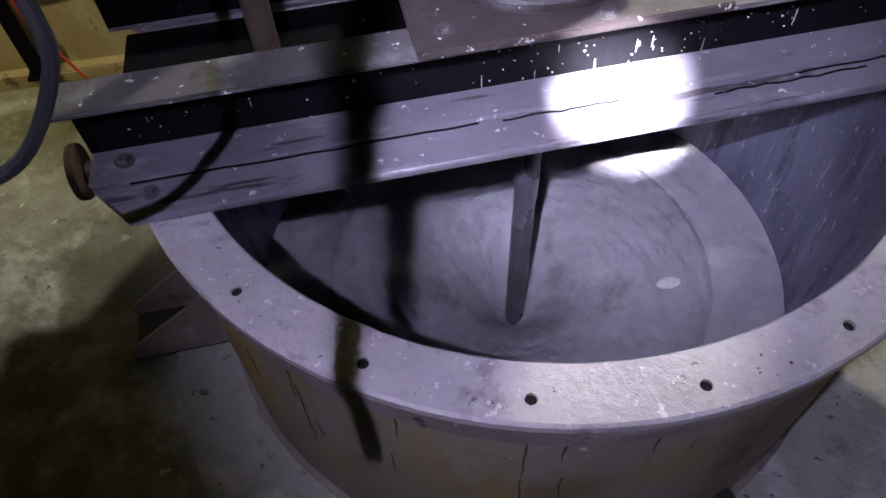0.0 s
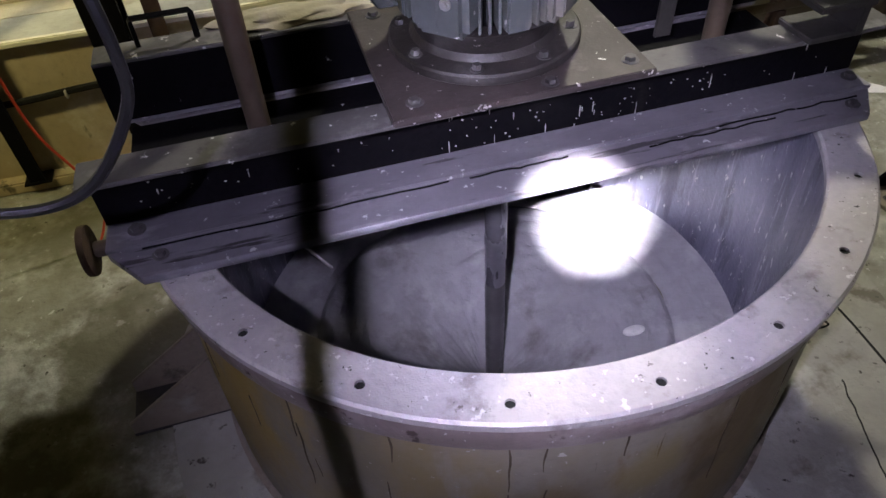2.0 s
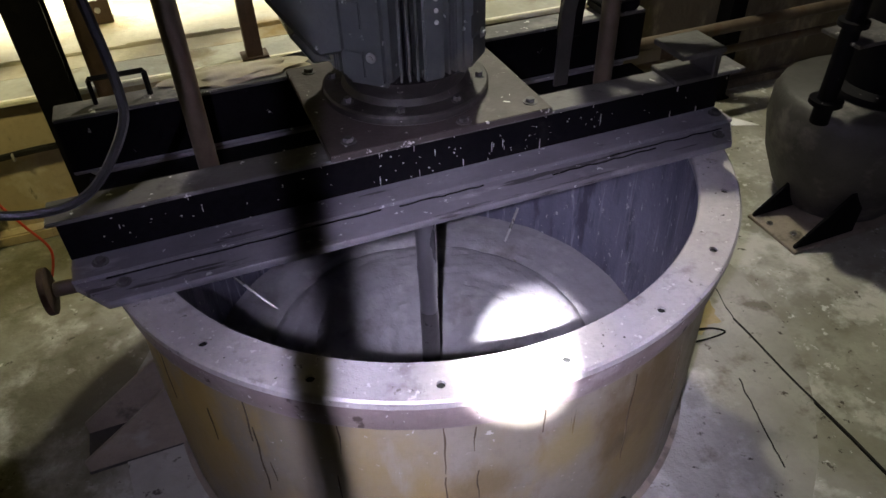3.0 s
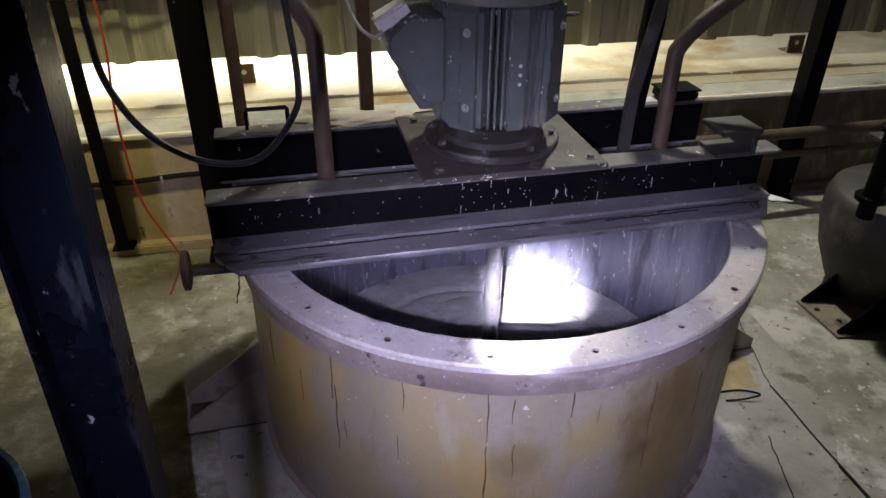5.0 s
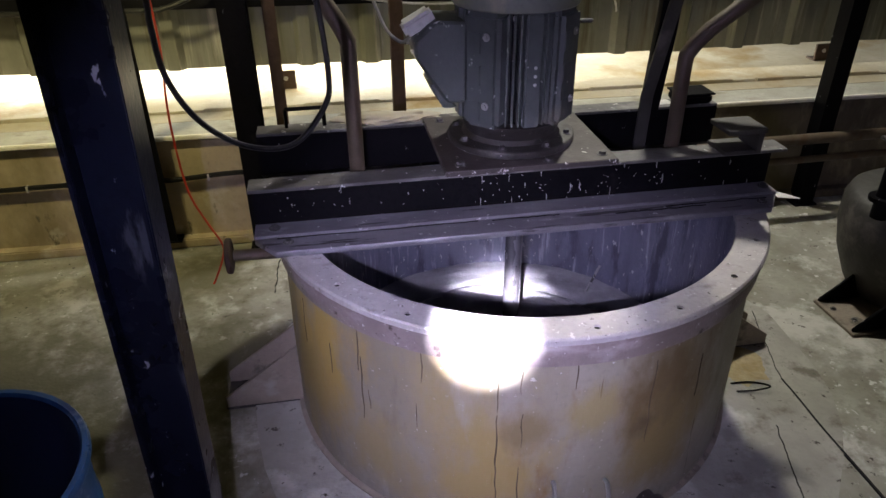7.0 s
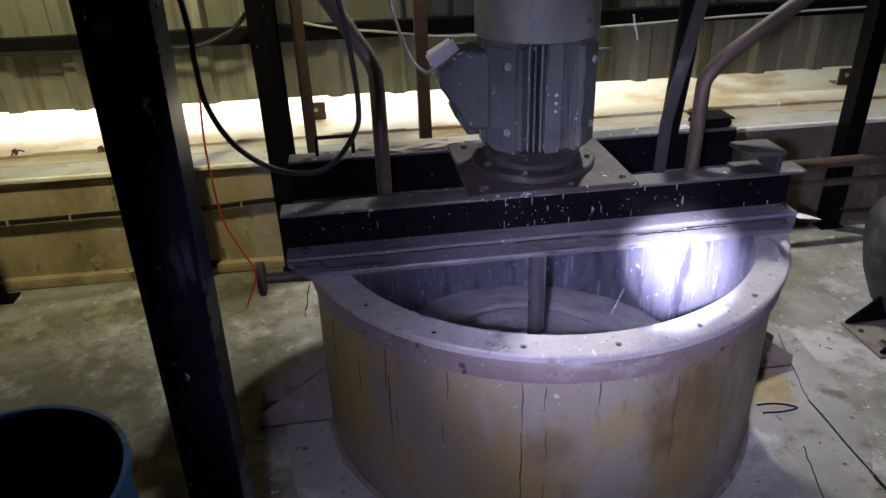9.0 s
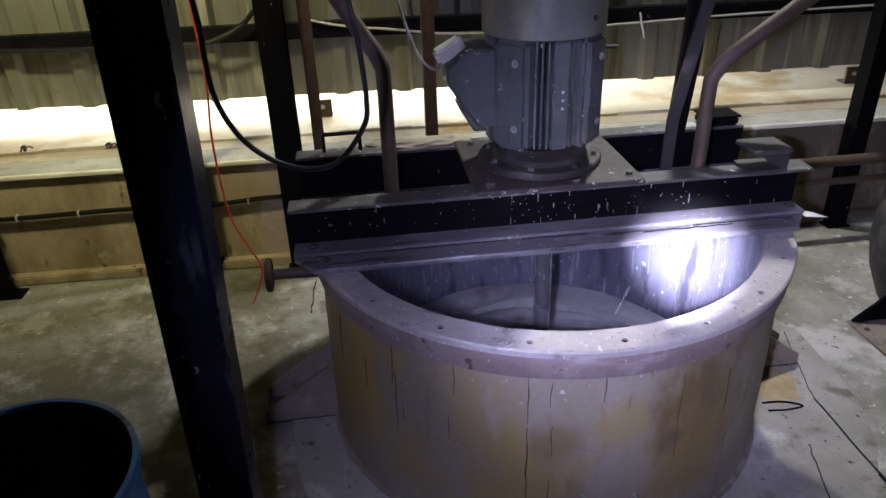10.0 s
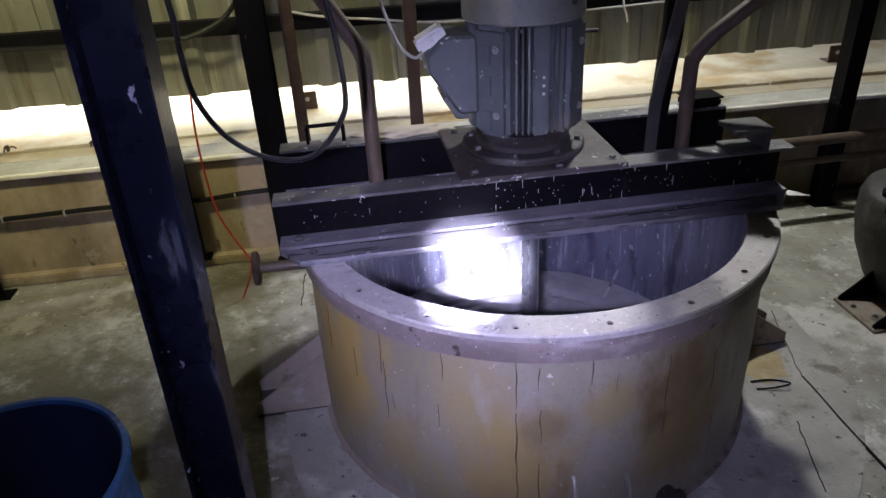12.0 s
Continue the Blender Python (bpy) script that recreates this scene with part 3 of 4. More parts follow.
# baffle rods on the inner wall
for ang, r0, r1, z0, z1 in ((40, 0.655, 0.50, 0.10, -0.02), (140, 0.655, 0.52, 0.12, 0.02)):
    bm = B()
    c, s = math.cos(radians(ang)), math.sin(radians(ang))
    rod(bm, (r0 * c, r0 * s, z0), (r1 * c, r1 * s, z1), 0.005, 10)
    part("baffle_rod", bm, BRIGHT, tank, "thin bright steel baffle rod")


# sloped feet of the tank, each of two gussets on a base plate
def tank_foot(ang, reach=0.254):
    for s in (-0.065, 0.065):
        bm = B()
        prism(bm, [(0.715, 0.010), (0.715 + reach, 0.010), (0.715 + reach, 0.050), (0.715, 0.235)], "y", s - 0.005, s + 0.005, 0.0015)
        g = part("gusset", bm, GUSSET, tank)
        g.matrix_basis = pose(0, 0, 0, 0, 0, ang)
    # Base plate coloured dark to paint in the shade between both gussets.
    bm = B()
    box(bm, (0.715, -0.071, 0.0), (0.717 + reach, 0.071, 0.010), 0.002)
    g = part("base_plate", bm, GRIME_SHADE, tank)
    g.matrix_basis = pose(0, 0, 0, 0, 0, ang)


for ang in (180, 0, 90):
    tank_foot(ang)

# slurry: a slow vortex
slurry = thing("slurry", CX, CY, 0.0, "thick grey slurry swirling round the shaft", "slurry")
bm = B()
rings = [0.006 + 0.649 * (k / 72) for k in range(73)]
rows = []
for r in rings:
    row = []
    for i in range(180):
        a = 2 * math.pi * i / 180
        z = 0.03 - 0.34 * math.exp(-(r / 0.17) ** 1.25)
        z -= 0.016 * math.exp(-((r - 0.495 - 0.008 * noise.noise((2 * math.cos(a), 2 * math.sin(a), 4))) / 0.013) ** 2)
        sw = a + 5.5 * r
        swirl = noise.noise((r * 11, 2.6 * math.cos(sw), 2.6 * math.sin(sw)))
        fold = abs(noise.noise((r * 26, 5 * math.cos(sw + 3 * r), 5 * math.sin(sw + 3 * r))))
        calm = min(1.0, max(0.0, (0.60 - r) / 0.15))
        calm *= min(1.0, r / 0.22)
        z += 0.006 * swirl * min(1.0, r / 0.12) + calm * (0.007 * swirl - 0.011 * fold) + 0.004 * noise.noise((r * 50, 12 * math.cos(sw), 12 * math.sin(sw)))
        row.append(bm.verts.new((r * math.cos(a), r * math.sin(a), z)))
    rows.append(row)
for a, b in zip(rows, rows[1:]):
    for i in range(180):
        bm.faces.new((a[i], a[(i + 1) % 180], b[(i + 1) % 180], b[i]))
bm.faces.new(rows[0])
slurry_top = part("slurry_surface", bm, SLURRY, slurry)
# Small white lump stands in for a highlight on the wet slurry.
bm = B()
bmesh.ops.create_icosphere(bm, subdivisions=3, radius=1)
for v in bm.verts:
    v.co = Vector((v.co.x * 0.032 + 0.345, v.co.y * 0.016 - 0.165, v.co.z * 0.010 + 0.022))
part("glint_lump", bm, WHITE, slurry, "white lump for the glint on the wet slurry")

# ---- bridge over the tank: two channels, sole plates, motor plate ----
X0, X1 = -0.392, 1.152


def channel(y_web, toward, label):
    """A steel channel along x with its flanges pointing along y by the sign of toward."""
    t = thing("channel_beam", X0, y_web, 0.70, label, "beam", "channels of the motor bridge")
    L = X1 - X0
    f = 0.078 * toward
    ya, yb = sorted((0.0, f))
    w0, w1 = sorted((0.0, 0.007 * toward))
    bm = B()
    box(bm, (0, w0, 0.009), (L, w1, 0.137), 0.001)
    part("web", bm, BLACK, t, "black web with white drips")
    bm = B()
    box(bm, (0, ya, 0.137), (L, yb, 0.146), 0.002)
    part("top_flange", bm, FLANGE, t, "dusty top flange")
    bm = B()
    box(bm, (0.0, ya, 0.0), (L, yb, 0.009), 0.002)
    part("bottom_flange", bm, PLATE, t)
    return t


front = channel(0.905, -1, "black steel channel beam with white splashes across the tank")
back = channel(1.240, 1, "black steel channel beam carrying the motor plate")
for y0, y1, lab in ((0.752, 0.915, "worn steel sole plate with weld seams on the rim"), (1.23, 1.40, "worn steel sole plate on the rim")):
    t = thing("sole_plate", X0, 0, 0.681, lab, "plate", "sole plates of the bridge")
    bm = B()
    prism(bm, [(0.06, y0), (X1 - X0 - 0.06, y0), (X1 - X0, y0 + 0.08), (X1 - X0, y1), (0, y1), (0, y0 + 0.08)], "z", 0.0, 0.0175, 0.002)
    part("plate", bm, PLATE, t)
    if y0 < 1:
        for bx in (-0.338, 1.127):
            bm = B()
            bolt(bm, bx - X0, 0.868, 0.0285, 0.011, 0.010)
            part("bolt", bm, DUSTY, t)
        for bx in (-0.30, 1.08):
            bm = B()
            bolt(bm, bx - X0, 0.79 if bx > 0 else 0.80, 0.0178, 0.010, 0.009)
            part("bolt", bm, DUSTY, t)
        for x0, x1, yy in ((0.06, 0.62, 0.824), (0.66, 0.86, 0.822), (1.02, 1.30, 0.800), (1.18, 1.5, 0.815)):
            bm = B()
            tube(bm, [(x0 + (x1 - x0) * k / 12, yy + 0.003 * random.uniform(-1, 1), 0.0175) for k in range(13)], 0.0022, 5, 1)
            part("weld_seam", bm, BLACK, t, "dark weld seam")

# white splashes and drips on the front web
bm = B()
for k in range(130):
    x = random.gauss(0.52, 0.17) if k < 70 else random.uniform(-0.33, 1.1)
    z = random.uniform(0.012, 0.134)
    w = random.uniform(0.0005, 0.0012) if k % 5 == 0 else random.uniform(0.0006, 0.0024)
    h = random.uniform(0.010, 0.040) if k % 5 == 0 else w * random.uniform(0.8, 1.8)
    z0 = max(0.010, z - h)
    outline = [(x - X0 - w, z - 0.3 * h), (x - X0 - 0.5 * w, z), (x - X0 + 0.6 * w, z - 0.1 * h), (x - X0 + w, z - 0.4 * h), (x - X0 + 0.4 * w, z0), (x - X0 - 0.3 * w, z0)]
    prism(bm, outline, "y", -0.0082, -0.0065)
tagged(part("splash", bm, WHITE, front, "white dried splashes and drips", smooth=False), kind="stuff")

for x0, x1 in ((X0 + 0.03, 0.25), (0.54, X1 - 0.03)):
    t = thing("cover_plate", x0, 0.917, 0.690, "dark dusty cover plate between the beams", "plate", "cover plates of the tank")
    bm = B()
    box(bm, (0, 0, 0), (x1 - x0, 0.315, 0.006), 0.0015)
    part("plate", bm, BLACK, t)

# Added plate behind the rear beam blocks the hall lamp from the slurry.
t = thing("rear_light_block", CX, CY, 0.6815, "unseen half-moon plate added to keep lamp light off the slurry", "plate")
bm = B()
arc = [(0.735 * math.cos(radians(a)), 0.735 * math.sin(radians(a))) for a in range(34, 147, 4)]
prism(bm, [(0.60, 0.385), *[p for p in arc if p[1] > 0.385], (-0.60, 0.385)], "z", 0.0, 0.006)
part("plate", bm, BLACK, t)

plate = thing("motor_plate", 0.388, 1.045, 0.846, "square brown steel plate bolted across the beams", "plate")
bm = B()
box(bm, (-0.254, -0.228, 0.0), (0.238, 0.205, 0.015), 0.002)
part("plate", bm, RUSTPLATE, plate)
for bx, by in ((-0.205, -0.185), (0.205, -0.185), (-0.205, 0.165), (0.205, 0.165), (0.04, -0.205), (0.04, 0.18)):
    bm = B()
    bolt(bm, bx, by, 0.015, 0.011, 0.010)
    part("bolt", bm, DUSTY, plate)

# ---- motor ----
motor = thing("electric_motor", 0.371, 1.045, 0.861, "grey-blue finned electric motor standing upright on its flange", "motor")
bm = B()
lathe(bm, [(0.06, 0.0), (0.184, 0.0), (0.188, 0.004), (0.188, 0.018), (0.184, 0.022), (0.146, 0.024), (0.136, 0.036), (0.146, 0.066), (0.158, 0.080), (0.10, 0.080)], 56)
part("flange", bm, GRIME_SHADE, motor, "grimy dark round mounting flange")
for k in range(8):
    a = radians(22.5 + 45 * k)
    bm = B()
    bolt(bm, 0.166 * math.cos(a), 0.166 * math.sin(a), 0.022, 0.009, 0.012)
    part("bolt", bm, DUSTY, motor)
# Core coloured black to put shade into the gaps between the fins.
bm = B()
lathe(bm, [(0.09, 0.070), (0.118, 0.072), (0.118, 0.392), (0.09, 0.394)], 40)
part("body", bm, BLACK, motor, "core coloured black for the shade between the fins")
for face in (-90, 0, 90, 180):
    for a in (-24.5, -18.5, -12.5, 12.5, 18.5, 24.5):
        bm = B()
        box(bm, (0.112, -0.0026, 0.088), (0.166, 0.0030, 0.386), 0.001, pose(0, 0, 0, 0, 0, face + a + 4))
        part("fin", bm, MOTOR, motor)
    bm = B()
    box(bm, (0.108, -0.023, 0.084), (0.166, 0.023, 0.388), 0.004, pose(0, 0, 0, 0, 0, face + 4))
    part("spine", bm, MOTOR, motor)
for bx, bz in ((-135, 0), (-45, 0), (45, 0), (135, 0)):
    bm = B()
    box(bm, (0.100, -0.055, 0.078), (0.176, 0.055, 0.390), 0.014, pose(0, 0, 0, 0, 0, bx))
    pad_ = part("foot_pad", bm, MOTOR, motor, "flat cast pad with bolts")
    for z in (0.145, 0.33):
        bm = B()
        lathe(bm, [(0.0001, 0.0), (0.011, 0), (0.011, 0.003), (0.0065, 0.004), (0.0065, 0.009), (0.0001, 0.010)], 12, pose(0, 0, 0, 0, 0, bx) @ pose(0.176, 0.018, z, 0, 90, 0))
        part("bolt", bm, BRIGHT, pad_)
    for z0 in (0.10, 0.20, 0.285):
        bm = B()
        box(bm, (0.174, -0.040, z0), (0.179, 0.002, z0 + 0.055), 0.002, pose(0, 0, 0, 0, 0, bx))
        part("cast_boss", bm, MOTOR, pad_)
bm = B()
lathe(bm, [(0.12, 0.389), (0.172, 0.391), (0.176, 0.396), (0.176, 0.69), (0.170, 0.72), (0.10, 0.735), (0.0001, 0.735)], 56)
part("fan_cowl", bm, COWL, motor, "paler grey fan cowl")
bm = B()
rod(bm, (0.10, -0.140, 0.44), (0.106, -0.149, 0.44), 0.008, 10)
part("cowl_screw", bm, DUSTY, motor)
for z in (0.205, 0.228, 0.251):
    bm = B()
    a = radians(-84)
    rod(bm, (0.160 * math.cos(a), 0.160 * math.sin(a), z), (0.168 * math.cos(a), 0.168 * math.sin(a), z), 0.0048, 10)
    part("dot", bm, WHITE, motor, "small white paint dot")
# terminal box, leaning down along the side
bm = B()
prism(bm, [(-0.15, 0.14), (-0.205, 0.14), (-0.292, 0.27), (-0.292, 0.315), (-0.235, 0.365), (-0.15, 0.36)], "y", -0.085, 0.065, 0.008)
tb = part("terminal_box", bm, MOTOR, motor, "grey cast terminal box")
bm = B()
prism(bm, [(-0.175, 0.125), (-0.215, 0.125), (-0.255, 0.190), (-0.24, 0.20)], "y", -0.075, 0.055, 0.004)
part("box_cover", bm, MOTOR, tb)
for y, z, x in ((-0.055, 0.285, -0.2945), (0.045, 0.285, -0.2945), (-0.055, 0.16, -0.222), (0.045, 0.16, -0.222)):
    bm = B()
    rod(bm, (x + 0.01, y, z), (x - 0.005, y, z - 0.003), 0.006, 8)
    part("cover_screw", bm, BRIGHT, tb)
bm = B()
box(bm, (-0.045, -0.035, -0.018), (0.045, 0.035, 0.020), 0.008, pose(-0.275, -0.02, 0.352, 0, -28, 0))
part("cable_gland", bm, WHITE, tb, "white plaster-caked cable gland")
bm = B()
rod(bm, (0.16, -0.02, 0.335), (0.215, -0.03, 0.335), 0.006, 10)
part("grease_nipple", bm, DUSTY, motor)

# ---- shaft ----
agitator = thing("agitator_shaft", 0.395, 1.035, 0.85, "grey steel agitator shaft dipping into the slurry", "shaft")
bm = B()
lathe(bm, [(0.0001, 0.0), (0.0265, 0.0), (0.0265, -0.52), (0.0285, -0.53), (0.0285, -0.55), (0.0265, -0.56), (0.0265, -0.70)], 28)
upper = part("upper_shaft", bm, SHAFT, agitator)
bm = B()
lathe(bm, [(0.0265, -0.70), (0.0275, -0.705), (0.0275, -1.5), (0.0001, -1.5)], 28)
lower = part("lower_shaft", bm, SHAFTWET, agitator, "slurry-coated dark lower shaft")
bm = B()
box(bm, (0.024, -0.005, -0.62), (0.030, 0.005, -0.16), 0.001)
part("key", bm, BRIGHT, agitator)
for a in (0, 120, 240):
    bm = B()
    box(bm, (0.02, -0.006, -1.40), (0.22, 0.006, -1.30), 0.002, pose(0, 0, 0, 0, 0, a))
    part("blade", bm, SHAFTWET, agitator)

# ---- bent pipes into the tank ----
for x, y, pts, lab in ((-0.093, 1.045, [(0, 0, 0.55), (0, 0, 0.9), (0.0, 0, 1.14), (-0.004, 0, 1.175), (-0.03, 0, 1.23), (-0.10, 0.0, 1.345), (-0.85, 0.0, 2.57)], "grey bent feed pipe entering the tank between the beams"),
                       (0.90, 1.045, [(0, 0, 0.55), (0, 0, 0.85), (0.0, 0, 1.05), (0.008, 0, 1.085), (0.045, 0, 1.13), (0.12, 0.0, 1.19), (0.5, 0.0, 1.455), (1.6, 0.0, 2.22)], "grey bent feed pipe entering the tank between the beams")):
    t = thing("feed_pipe", x, y, 0, lab, "pipe", "feed pipes")
    bm = B()
    tube(bm, pts, 0.023, 14, 6)
    part("pipe", bm, PIPE, t)
t = thing("steel_brace", 0.865, 1.15, 0.72, "dark flat steel brace rising beside the motor", "brace")
bm = B()
a = [(-0.045, 0.0), (-0.005, 0.0), (0.0, 0.20), (0.31, 1.9), (0.265, 1.9), (-0.040, 0.20)]
prism(bm, a, "y", -0.005, 0.005, 0.001)
part("bar", bm, POTSTEEL, t)
bm = B()
prism(bm, [(-0.02, 0.12), (0.035, 0.12), (0.06, 0.40), (0.09, 1.85), (0.03, 1.85), (0.0, 0.45)], "y", 0.02, 0.05, 0.001)
part("stiffener", bm, BLACK, t)

# ---- small things on the bridge ----
t = thing("lifting_handle", -0.239, 1.285, 0.846, "black square bar handle welded on the beam", "handle")
bm = B()
tube(bm, [(-0.06, 0, 0), (-0.06, 0, 0.055), (-0.058, 0, 0.06), (0.058, 0, 0.06), (0.06, 0, 0.055), (0.06, 0, 0)], 0.0065, 4, 1)
part("bar", bm, BLACK, t)
t = thing("beam_clamp", 1.0, 0.862, 0.846, "dusty steel C-clamp block sitting on the beam end", "clamp")
for lo, hi, nm in (((0.038, -0.05, 0), (0.055, 0.05, 0.062), "cheek"), ((-0.06, -0.055, 0.062), (0.06, 0.055, 0.076), "cap"), ((-0.06, -0.05, 0), (0.037, 0.05, 0.012), "sole")):
    bm = B()
    box(bm, lo, hi, 0.002)
    part(nm, bm, POTSTEEL, t)
t = thing("junction_block", 1.07, 1.28, 0.846, "dark steel box on the rear beam", "box")
bm = B()
box(bm, (-0.062, -0.04, 0), (0.062, 0.05, 0.032), 0.008)
part("body", bm, BLACK, t)
bm = B()
box(bm, (-0.066, -0.044, 0.032), (0.066, 0.054, 0.038), 0.002)
part("lid", bm, BLACK, t)
t = thing("paper_scrap", 1.16, 0.83, 0.685, "torn white paper scrap caught at the beam end", "paper")
bm = B()
prism(bm, [(0.0, 0.0), (0.05, -0.035), (0.03, 0.01), (0.0, 0.06)], "z", 0, 0.0015)
for v in bm.verts:
    v.co.z += 0.35 * max(0, v.co.x) * 0.5
part("scrap", bm, WHITE, t)
t = thing("cement_lump", 0.02, 1.30, 0.846, "pale dried cement heap on the rear beam", "cement")
bm = B()
bmesh.ops.create_icosphere(bm, subdivisions=4, radius=1)
for v in bm.verts:
    v.co = Vector((v.co.x * 0.17, v.co.y * 0.045, max(-0.02, v.co.z) * 0.022)) * (1 + 0.35 * noise.noise(v.co * 2.5))
part("lump", bm, LEDGE, t)

# drain stub with a hand wheel
t = thing("drain_valve", -0.332, 1.066, 0.516, "rusty drain stub with a round hand wheel on the tank side", "valve")
bm = B()
rod(bm, (0.05, 0, 0), (-0.165, 0.01, 0), 0.018, 16)
part("stub", bm, PIPE, t)
bm = B()
lathe(bm, [(0.0001, -0.009), (0.050, -0.009), (0.056, -0.007), (0.057, 0), (0.056, 0.007), (0.050, 0.009), (0.0001, 0.009)], 28, pose(-0.178, 0.01, 0, 0, 90, 0))
part("wheel", bm, RUST, t, "rusty round wheel")

# ---- cables ----
def cable(name, pts, r, material, label, origin):
    t = thing(name, *origin, label, "cable")
    bm = B()
    tube(bm, [tuple(Vector(p) - Vector(origin)) for p in pts], r, 8, 6)
    part("cable", bm, material, t)
    return t


cable("power_cable", [(-0.75, 0.44, 4.3), (-0.60, 0.42, 2.6), (-0.50, 0.41, 1.9), (-0.448, 0.40, 1.465), (-0.4455, 0.40, 1.366), (-0.4386, 0.40, 1.28), (-0.401, 0.40, 1.20), (-0.338, 0.40, 1.147), (-0.268, 0.40, 1.129), (-0.214, 0.40, 1.146), (-0.164, 0.40, 1.21), (-0.1535, 0.40, 1.261), (-0.160, 0.40, 1.37), (-0.170, 0.40, 1.441), (-0.21, 0.41, 1.7), (-0.30, 0.43, 2.6), (-0.45, 0.44, 4.3)], 0.0056, RUBBER, "thick black rubber power cable hanging in a loop", (-0.268, 0.40, 1.129))
cable("red_wire", [(-0.80, 1.75, 4.3), (-0.76, 1.75, 2.4), (-0.745, 1.75, 1.6), (-0.736, 1.75, 1.26), (-0.732, 1.75, 1.0), (-0.75, 1.75, 0.80), (-0.752, 1.75, 0.62), (-0.738, 1.75, 0.43), (-0.69, 1.75, 0.29), (-0.65, 1.75, 0.19), (-0.66, 1.75, 0.12), (-0.70, 1.75, 0.03), (-0.715, 1.74, 0.006)], 0.0042, REDWIRE, "loose red wire trailing down to the floor", (-0.715, 1.74, 0.0))
cable("motor_lead", [(0.075, 1.02, 1.175), (0.045, 1.02, 1.165), (0.0, 1.05, 1.22), (-0.05, 1.10, 1.42), (-0.08, 1.15, 1.8), (-0.1, 1.2, 2.6), (-0.1, 1.2, 4.3)], 0.0045, GREYWIRE, "thin grey motor lead running up from the gland", (0.075, 1.02, 1.175))
wall_cable = cable("wall_cable", [(-5.5, 2.205, 0.40), (-3.0, 2.155, 0.36), (-1.9, 2.135, 0.338), (-1.3, 2.122, 0.345), (-0.9, 2.115, 0.335), (-0.55, 2.108, 0.352), (0.2, 2.09, 0.34)], 0.012, RUBBER, "black cable clipped along the low wall", (-1.3, 2.122, 0.345))
for x in (-2.0, -1.75, -1.48, -1.02, -0.72):
    bm = B()
    box(bm, (-0.004, -0.0145, -0.0145), (0.004, 0.012, 0.0145), 0.002)
    c = part("clip", bm, WHITE, wall_cable)
    c.matrix_basis = pose(x + 1.3, 0.0 - 0.02 * (x + 1.3) - 0.001, -0.004)

# ---- floor pipes and right-hand machine ----
for y, z, r in ((1.90, 0.39, 0.026), (1.88, 0.295, 0.017)):
    t = thing("floor_pipe", 1.2, y, z, "pale dusty pipe lying along the low wall", "pipe", "pipes along the wall")
    bm = B()
    rod(bm, (0.0, 0, 0), (3.6, 0.02, 0), r, 18, 0.003)
    part("pipe", bm, PIPE, t)
    for k in (0.6, 2.4):
        bm = B()
        box(bm, (k - 0.02, -0.02, -z), (k + 0.02, 0.02, -r + 0.004), 0.003)
        part("rest", bm, RUST, t)

pump = thing("slurry_pot", 2.022, 1.117, 0, "dark steel pot with a rounded belly on gusseted feet", "machine")
bm = B()
box(bm, (-0.32, -0.185, 0.0), (0.36, 0.055, 0.012), 0.002)
part("base_plate", bm, GUSSET, pump)
for s in (-0.165, 0.040):
    bm = B()
    prism(bm, [(-0.05, 0.012), (-0.31, 0.012), (-0.31, 0.022), (-0.05, 0.24)], "y", s - 0.006, s + 0.006, 0.0015)
    part("gusset", bm, BLACK, pump)
for x, y in ((-0.285, -0.02), (-0.25, -0.10), (0.30, -0.06)):
    bm = B()
    bolt(bm, x, y, 0.012, 0.008, 0.008)
    part("bolt", bm, DUSTY, pump)
bm = B()
lathe(bm, [(0.0001, 0.013), (0.20, 0.013), (0.23, 0.06), (0.28, 0.18), (0.305, 0.30), (0.305, 0.39), (0.29, 0.43), (0.27, 0.445), (0.0001, 0.455)], 56, pose(0.07, 0.05, 0))
part("belly", bm, POTSTEEL, pump, "dusty rounded belly")
bm = B()
lathe(bm, [(0.0001, 0.43), (0.030, 0.43), (0.030, 0.495), (0.052, 0.497), (0.052, 0.513), (0.031, 0.515), (0.029, 0.53), (0.028, 0.75), (0.045, 0.752), (0.045, 0.768), (0.028, 0.77), (0.028, 1.8)], 24, pose(-0.245, -0.04, 0))
part("riser", bm, BLACK, pump)
bm = B()
box(bm, (-0.26, -0.10, 0.70), (-0.06, 0.05, 0.712), 0.002)
part("bracket", bm, DUSTY, pump)
bm = B()
lathe(bm, [(0.0001, 0.44), (0.16, 0.44), (0.175, 0.455), (0.175, 0.475), (0.14, 0.49), (0.135, 0.95), (0.0001, 0.97)], 36, pose(0.08, 0.02, 0))
part("housing", bm, BLACK, pump)

# ---- blue barrel ----
barrel = thing("barrel", -1.03, 0.27, 0, "open blue plastic barrel with splashed rim beside the post", "barrel")
bm = B()
lathe(bm, [(0.0001, 0.0), (0.235, 0.0), (0.25, 0.02), (0.272, 0.30), (0.278, 0.31), (0.278, 0.325), (0.273, 0.335), (0.281, 0.470), (0.292, 0.478), (0.294, 0.49), (0.290, 0.50), (0.278, 0.50), (0.272, 0.492)], 64)
part("wall", bm, BLUE, barrel)
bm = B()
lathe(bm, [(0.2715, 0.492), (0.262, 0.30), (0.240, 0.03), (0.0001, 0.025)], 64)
part("inside", bm, BLUE_SHADED, barrel)

